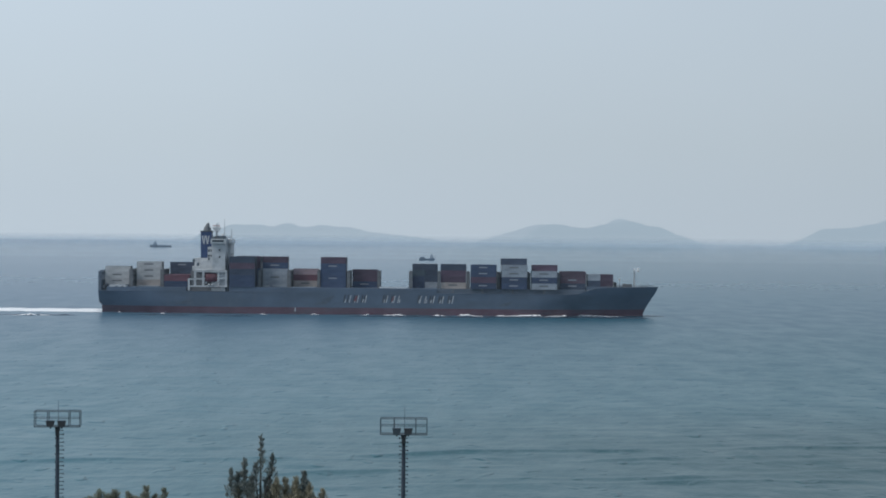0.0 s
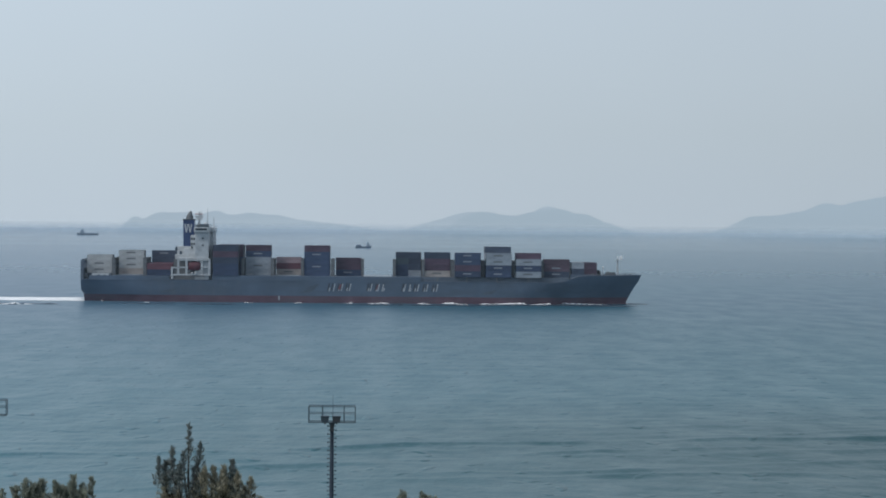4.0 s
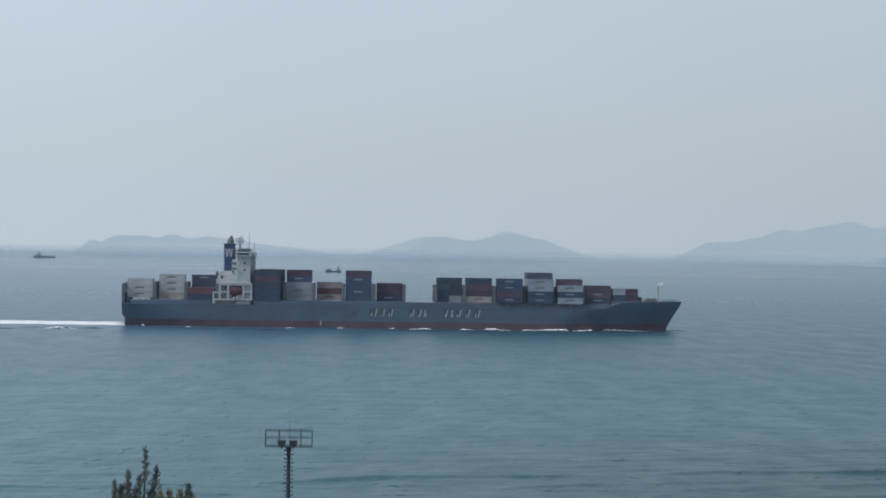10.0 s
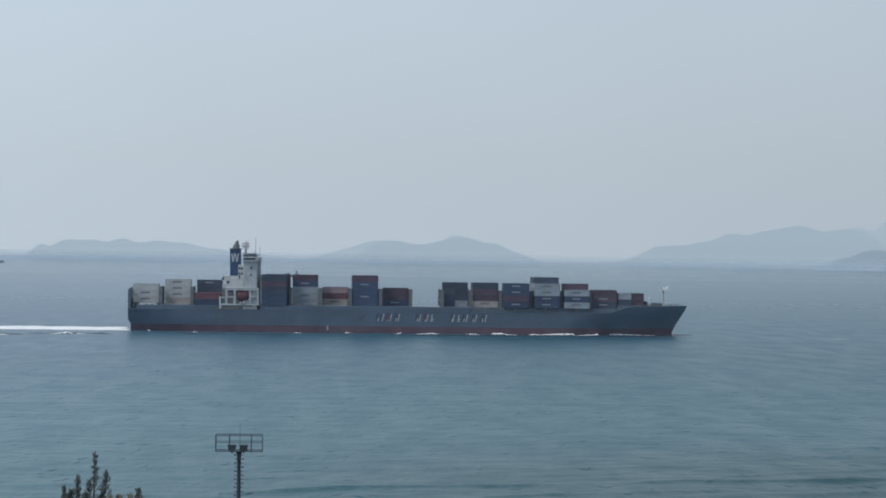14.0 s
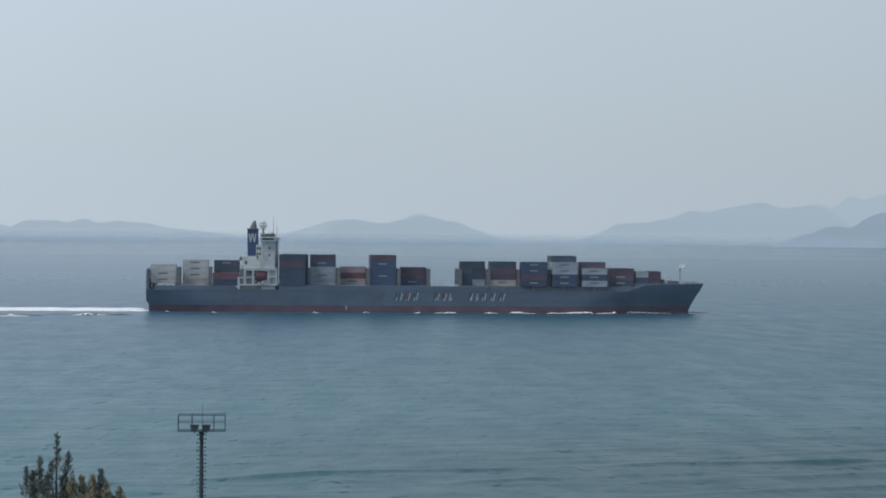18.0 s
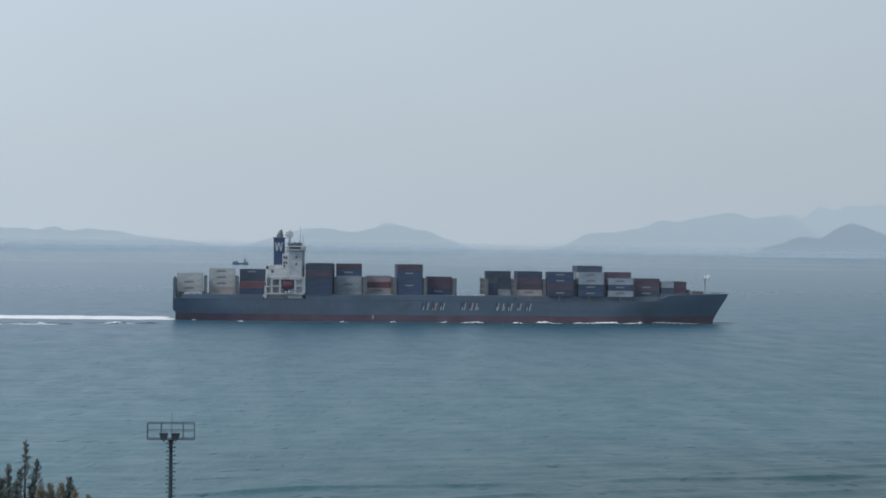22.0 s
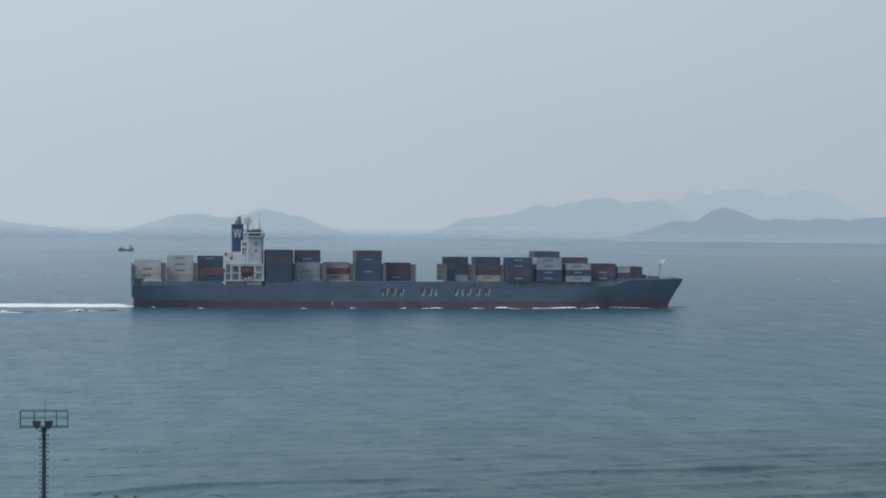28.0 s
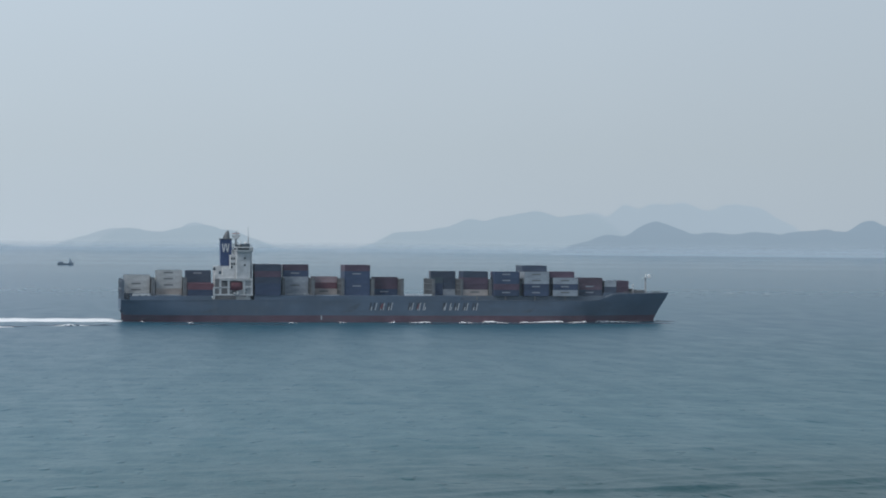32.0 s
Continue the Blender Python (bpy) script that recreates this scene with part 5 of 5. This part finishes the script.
# ---- floodlight masts ----
def build_light_mast(name_label, peg_side=0.0, first_lamp=None):
    """A tall steel pole with climbing pegs, a railed head frame, two floodlights and a lightning rod. Foot at the origin."""
    top = 18.1
    th = new("floodlight_mast")
    tagged(th, name_label, "light mast", group="floodlight masts by the shore")
    part("pole", rod((0, 0, 0), (0, 0, top - 0.15), 0.22, 0.115, 14), M_POLE, th, smooth=True)
    part("base_plate", box((-0.45, -0.45, 0), (0.45, 0.45, 0.06), 0.01), M_GALV, th)
    part("bracket", rod((0, 0, top - 0.34), (0, 0, top - 0.02), 0.12, 0.22, 12), M_GALV, th)
    peg = mesh_of("climbing_peg", add_box(add_box(bmesh.new(), (-0.27, -0.025, -0.024), (0.27, 0.025, 0.024)), (-0.30, -0.035, -0.06), (-0.23, 0.035, 0.06)), M_GALV)
    for k in range(53):
        p = part("climbing_peg", peg, None, th)
        p.location = (peg_side, -0.05, 4.2 + 0.262 * k)
        p.rotation_euler = (0, 0, math.pi * (k % 2))
    # head frame: a railed basket three metres wide
    w, dp, hgt = 1.5, 0.55, 1.02
    bm = bmesh.new()
    for y in (-dp, dp):
        add_rod(bm, (-w, y, top), (w, y, top), 0.032, n=8)
    for x in (-w, -0.5, 0.5, w):
        add_rod(bm, (x, -dp, top), (x, dp, top), 0.028, n=8)
    part("head_frame", bm, M_GALV, th)
    for y in (-dp, dp):
        bm = bmesh.new()
        add_rod(bm, (-w, y, top + hgt), (w, y, top + hgt), 0.026)
        add_rod(bm, (-w, y, top + hgt * 0.55), (w, y, top + hgt * 0.55), 0.018)
        part("rail", bm, M_GALV, th)
    for x in (-w, w):
        bm = bmesh.new()
        add_rod(bm, (x, -dp, top + hgt), (x, dp, top + hgt), 0.026)
        add_rod(bm, (x, -dp, top + hgt * 0.55), (x, dp, top + hgt * 0.55), 0.018)
        part("rail", bm, M_GALV, th)
    for x in (-w, -0.62, 0.78, w):
        for y in (-dp, dp):
            part("stanchion", rod((x, y, top), (x, y, top + hgt), 0.028), M_GALV, th)
    for x in (-0.45, 0.30):
        bm = prism([(-0.21, 0.02), (0.21, 0.02), (0.28, 0.36), (-0.28, 0.36)], -0.62, -0.18)
        bmesh.ops.translate(bm, vec=(x, 0, top + 0.02), verts=bm.verts)
        pale = first_lamp and x < 0
        fl = part("floodlight", bm, first_lamp if pale else M_DARK, th, "pale grey box floodlight" if pale else "black box floodlight")
        part("visor", box((x - 0.29, -0.66, top + 0.37), (x + 0.29, -0.12, top + 0.42), 0.01), M_GALV, fl)
        part("yoke", box((x - 0.05, -0.3, top - 0.14), (x + 0.05, -0.2, top + 0.06)), M_DARK, fl)
    part("junction_box", box((-0.13, -0.3, top - 0.62), (0.13, -0.1, top - 0.2), 0.02), M_DARK, th)
    part("lightning_rod", rod((0.05, 0, top), (0.05, 0, top + 1.75), 0.022, 0.010), M_GALV, th)
    return th


# ---- trees ----
def leaf_clump(verts, faces, centre, way, length, width, rng):
    """A feathery spray: a few narrow tapered blades round one axis."""
    way = way.normalized()
    side = way.cross(Vector((rng.uniform(-1, 1), rng.uniform(-1, 1), rng.uniform(-1, 1)))).normalized()
    up = way.cross(side)
    for k in range(3):
        a = k * 2.1 + rng.uniform(-0.4, 0.4)
        s = (side * math.cos(a) + up * math.sin(a)) * width
        tip = centre + way * length + s * rng.uniform(-0.6, 0.6)
        i = len(verts)
        verts.extend([centre - s * 0.25, centre + way * length * 0.45 + s, tip, centre + way * length * 0.4 - s * 0.5])
        faces.append((i, i + 1, i + 2, i + 3))


def build_tree(kind, label, base, height, spires, mat, seed, blade, count, dome):
    """A tree with a tapered trunk, limbs that rise to several spires, and a crown of many small sprays.
    spires: (dx, dy, top height, foot height, radius at the foot)."""
    rng = random.Random(seed)
    th = new(kind)
    tagged(th, label, "tree", group="trees on the shelf above the beach")
    th.location = base
    bm = bmesh.new()
    add_rod(bm, (0, 0, -0.3), (0.1, 0.05, height * 0.45), 0.24, 0.10, 10)
    add_rod(bm, (0.1, 0.05, height * 0.45), (spires[0][0], spires[0][1], height * 0.97), 0.10, 0.01, 8)
    part("trunk", bm, M_BARK, th, "rough brown trunk")
    verts, faces, aged = [], [], []
    total = sum((t - f0) * r for _, _, t, f0, r in spires)
    for dx, dy, t, f0, r in spires:
        lim = bmesh.new()
        add_rod(lim, (dx * 0.25, dy * 0.25, max(0.5, f0 - 1.4)), (dx, dy, f0 + (t - f0) * 0.4), 0.07, 0.035, 6)
        add_rod(lim, (dx, dy, f0 + (t - f0) * 0.4), (dx * 1.03, dy, t - 0.15), 0.035, 0.010, 6)
        part("limb", lim, M_BARK, th)
        n = int(count * (t - f0) * r / total)
        twigs = max(16, int((t - f0) * r * 14))
        for q in range(twigs):
            u = (q + rng.uniform(0, 0.9)) / twigs
            ang = q * 2.4 + rng.uniform(-0.5, 0.5)
            reach = r * (1 - u) ** dome * rng.uniform(0.3, 1.35) + 0.10 * (1 - u) + 0.015
            foot = Vector((dx, dy, f0 + (t - f0) * u))
            out = Vector((math.cos(ang), math.sin(ang), 0.7 + 1.6 * u + rng.uniform(-0.35, 0.35))).normalized()
            for _ in range(max(5, n // twigs)):
                w = rng.uniform(0.15, 1.0)
                spread = 0.05 + 0.04 * (1 - u) + 0.20 * reach * (1 - w * 0.7)
                c = foot + out * reach * w + Vector((rng.gauss(0, 1), rng.gauss(0, 1), rng.gauss(0, 0.8))) * spread * 0.55
                way = out * 1.2 + Vector((rng.uniform(-0.7, 0.7), rng.uniform(-0.7, 0.7), rng.uniform(-0.3, 0.9)))
                leaf_clump(verts, faces, c, way, blade * rng.uniform(0.5, 1.25), blade * rng.uniform(0.09, 0.18), rng)
        aged.extend([1 if t < height - 2.55 else 0] * (len(faces) - len(aged)))
    me = bpy.data.meshes.new("crown")
    me.from_pydata([tuple(p) for p in verts], [], faces)
    me.materials.append(mat)
    me.materials.append(M_LEAF_OLD)      # the lower sprays have browned
    me.polygons.foreach_set("material_index", aged)
    part("crown", me, None, th, "feathery olive-green crown with gaps")
    return th


def at(bearing, dist):
    a = radians(bearing)
    x, y = dist * math.sin(a), dist * math.cos(a)
    return x, y, land_height(x, y)


# ---- put it together ----
ship = new("container_ship")
tagged(ship, "large slate-blue container ship under way, part loaded", "container ship")
build_hull(ship)
build_hull_marks(ship)
build_house(ship)
build_bow(ship)
build_lashing_bridges(ship)
build_boxes()
build_foam()
fishing_boat = build_craft()

MAST_TOP = 18.1
for bearing, dist, floor, turn, side, lamp, words in ((-0.92, 151.3, 30.27, 0, 0.0, M_GALV, "grey steel floodlight mast with one pale and one black lamp"),
                                                      (-9.33, 158.0, 30.15, 4, 0.14, None, "grey steel floodlight mast with two black lamps")):
    mast = build_light_mast(words, side, lamp)
    x, y, z = at(bearing, dist)
    mast.matrix_world = pose(x, y, floor - MAST_TOP, 0, 0, turn)
    part("footing", box((-0.9, -0.9, -1.6), (0.9, 0.9, -0.002), 0.05), M_LASH, mast, "concrete footing")

TREE = "feathery casuarina tree with a pointed top above the shore"


def tree_at(kind, label, bearing, dist, top, spires, mat, seed, blade, count, dome):
    x, y, z = at(bearing, dist)
    h = top - z
    build_tree(kind, label, (x, y, z), h, [(dx, dy, h + t, h + f0, r) for dx, dy, t, f0, r in spires], mat, seed, blade, count, dome)


tree_at("casuarina_tree", TREE, -4.42, 135.0, 31.65,
        [(0.02, 0.0, -0.12, -2.3, 0.34), (0.66, 0.1, -1.20, -2.6, 0.40), (-0.28, 0.1, -1.75, -2.9, 0.38), (-1.68, 0.0, -2.05, -3.9, 0.40), (-0.92, 0.0, -1.52, -3.9, 0.62), (-1.3, 0.2, -2.35, -4.0, 0.70), (-0.5, -0.2, -2.5, -4.4, 1.05),
         (0.45, 0.2, -2.5, -4.4, 0.94), (0.95, -0.2, -2.62, -4.4, 0.81), (1.45, 0.2, -2.65, -4.8, 0.95), (2.05, 0.0, -2.58, -4.8, 1.0), (2.52, 0.1, -2.20, -4.6, 0.74), (2.85, -0.2, -2.9, -4.8, 0.66), (3.60, 0.0, -3.15, -5.0, 0.52), (4.15, 0.1, -4.35, -5.4, 0.48),
         (-1.3, 0.1, -3.1, -5.8, 0.95), (-0.6, 0.3, -3.2, -6.4, 1.45), (0.6, 0.3, -3.2, -6.6, 1.87), (2.0, 0.3, -3.0, -6.6, 1.76), (3.2, 0.3, -3.8, -6.6, 1.10)],
        M_LEAF, 3, 0.26, 15000, 0.95)
tree_at("casuarina_tree", "dense grey-green casuarina with a rounded broken top", -7.75, 128.0, 29.3,
        [(1.25, 0.0, -0.05, -2.4, 0.7), (2.2, 0.3, -0.05, -2.6, 0.42), (1.7, 0.2, -0.5, -2.8, 0.7), (0.35, -0.3, -0.32, -2.8, 0.85), (-0.5, 0.3, -0.28, -2.8, 0.85), (-1.3, 0.0, -0.32, -2.8, 0.75), (-1.9, 0.2, -0.6, -3.0, 0.6), (-2.55, 0.0, -0.75, -2.6, 0.35),
         (-0.9, 0.2, -0.6, -3.4, 1.3), (0.7, 0.2, -0.7, -3.4, 1.3), (1.8, 0.0, -0.8, -3.4, 0.9)],
        M_LEAF2, 8, 0.24, 11500, 0.42)
tree_at("casuarina_tree", "low casuarina whose rounded tips just show above the slope", 1.05, 132.0, 27.85,
        [(-0.45, 0.0, 0.0, -1.9, 0.75), (0.72, 0.2, -0.06, -1.9, 0.70), (1.42, -0.2, -0.28, -2.0, 0.6), (2.15, 0.1, -0.52, -2.2, 0.35), (-1.8, 0.2, -0.75, -2.2, 0.3), (0.2, 0.2, -0.55, -2.4, 1.1), (1.0, 0.2, -0.6, -2.4, 1.1)],
        M_LEAF2, 14, 0.24, 5800, 0.4)


def motions():
    """The ship with all it carries holds its course; a fishing boat crosses far behind it; low swells roll towards the shore."""
    times = (0.0, 0.1, 0.5, 2.0, 6.0, 12.0, 20.0, 26.0, 30.0, 31.5, 31.9, 32.0)

    def course(dx=0.0, dy=0.0, dz=0.0, turn=0.0):
        return [(t, pose(SHIP_X + SHIP_V * t + dx, SHIP_Y + SHIP_DRIFT * t + dy, dz, 0, 0, turn)) for t in times]
    walk(ship, course())
    for ob, place in RIDERS:
        walk(ob, course(*place))
    # the swell rolls in towards the shore
    walk(water, [(t, pose(0.5 * (t - 16), -2.5 * (t - 16), 0)) for t in times])
    walk(fishing_boat, [(t, pose(-19 + 2.45 * t, 2780, 0)) for t in times])


motions()
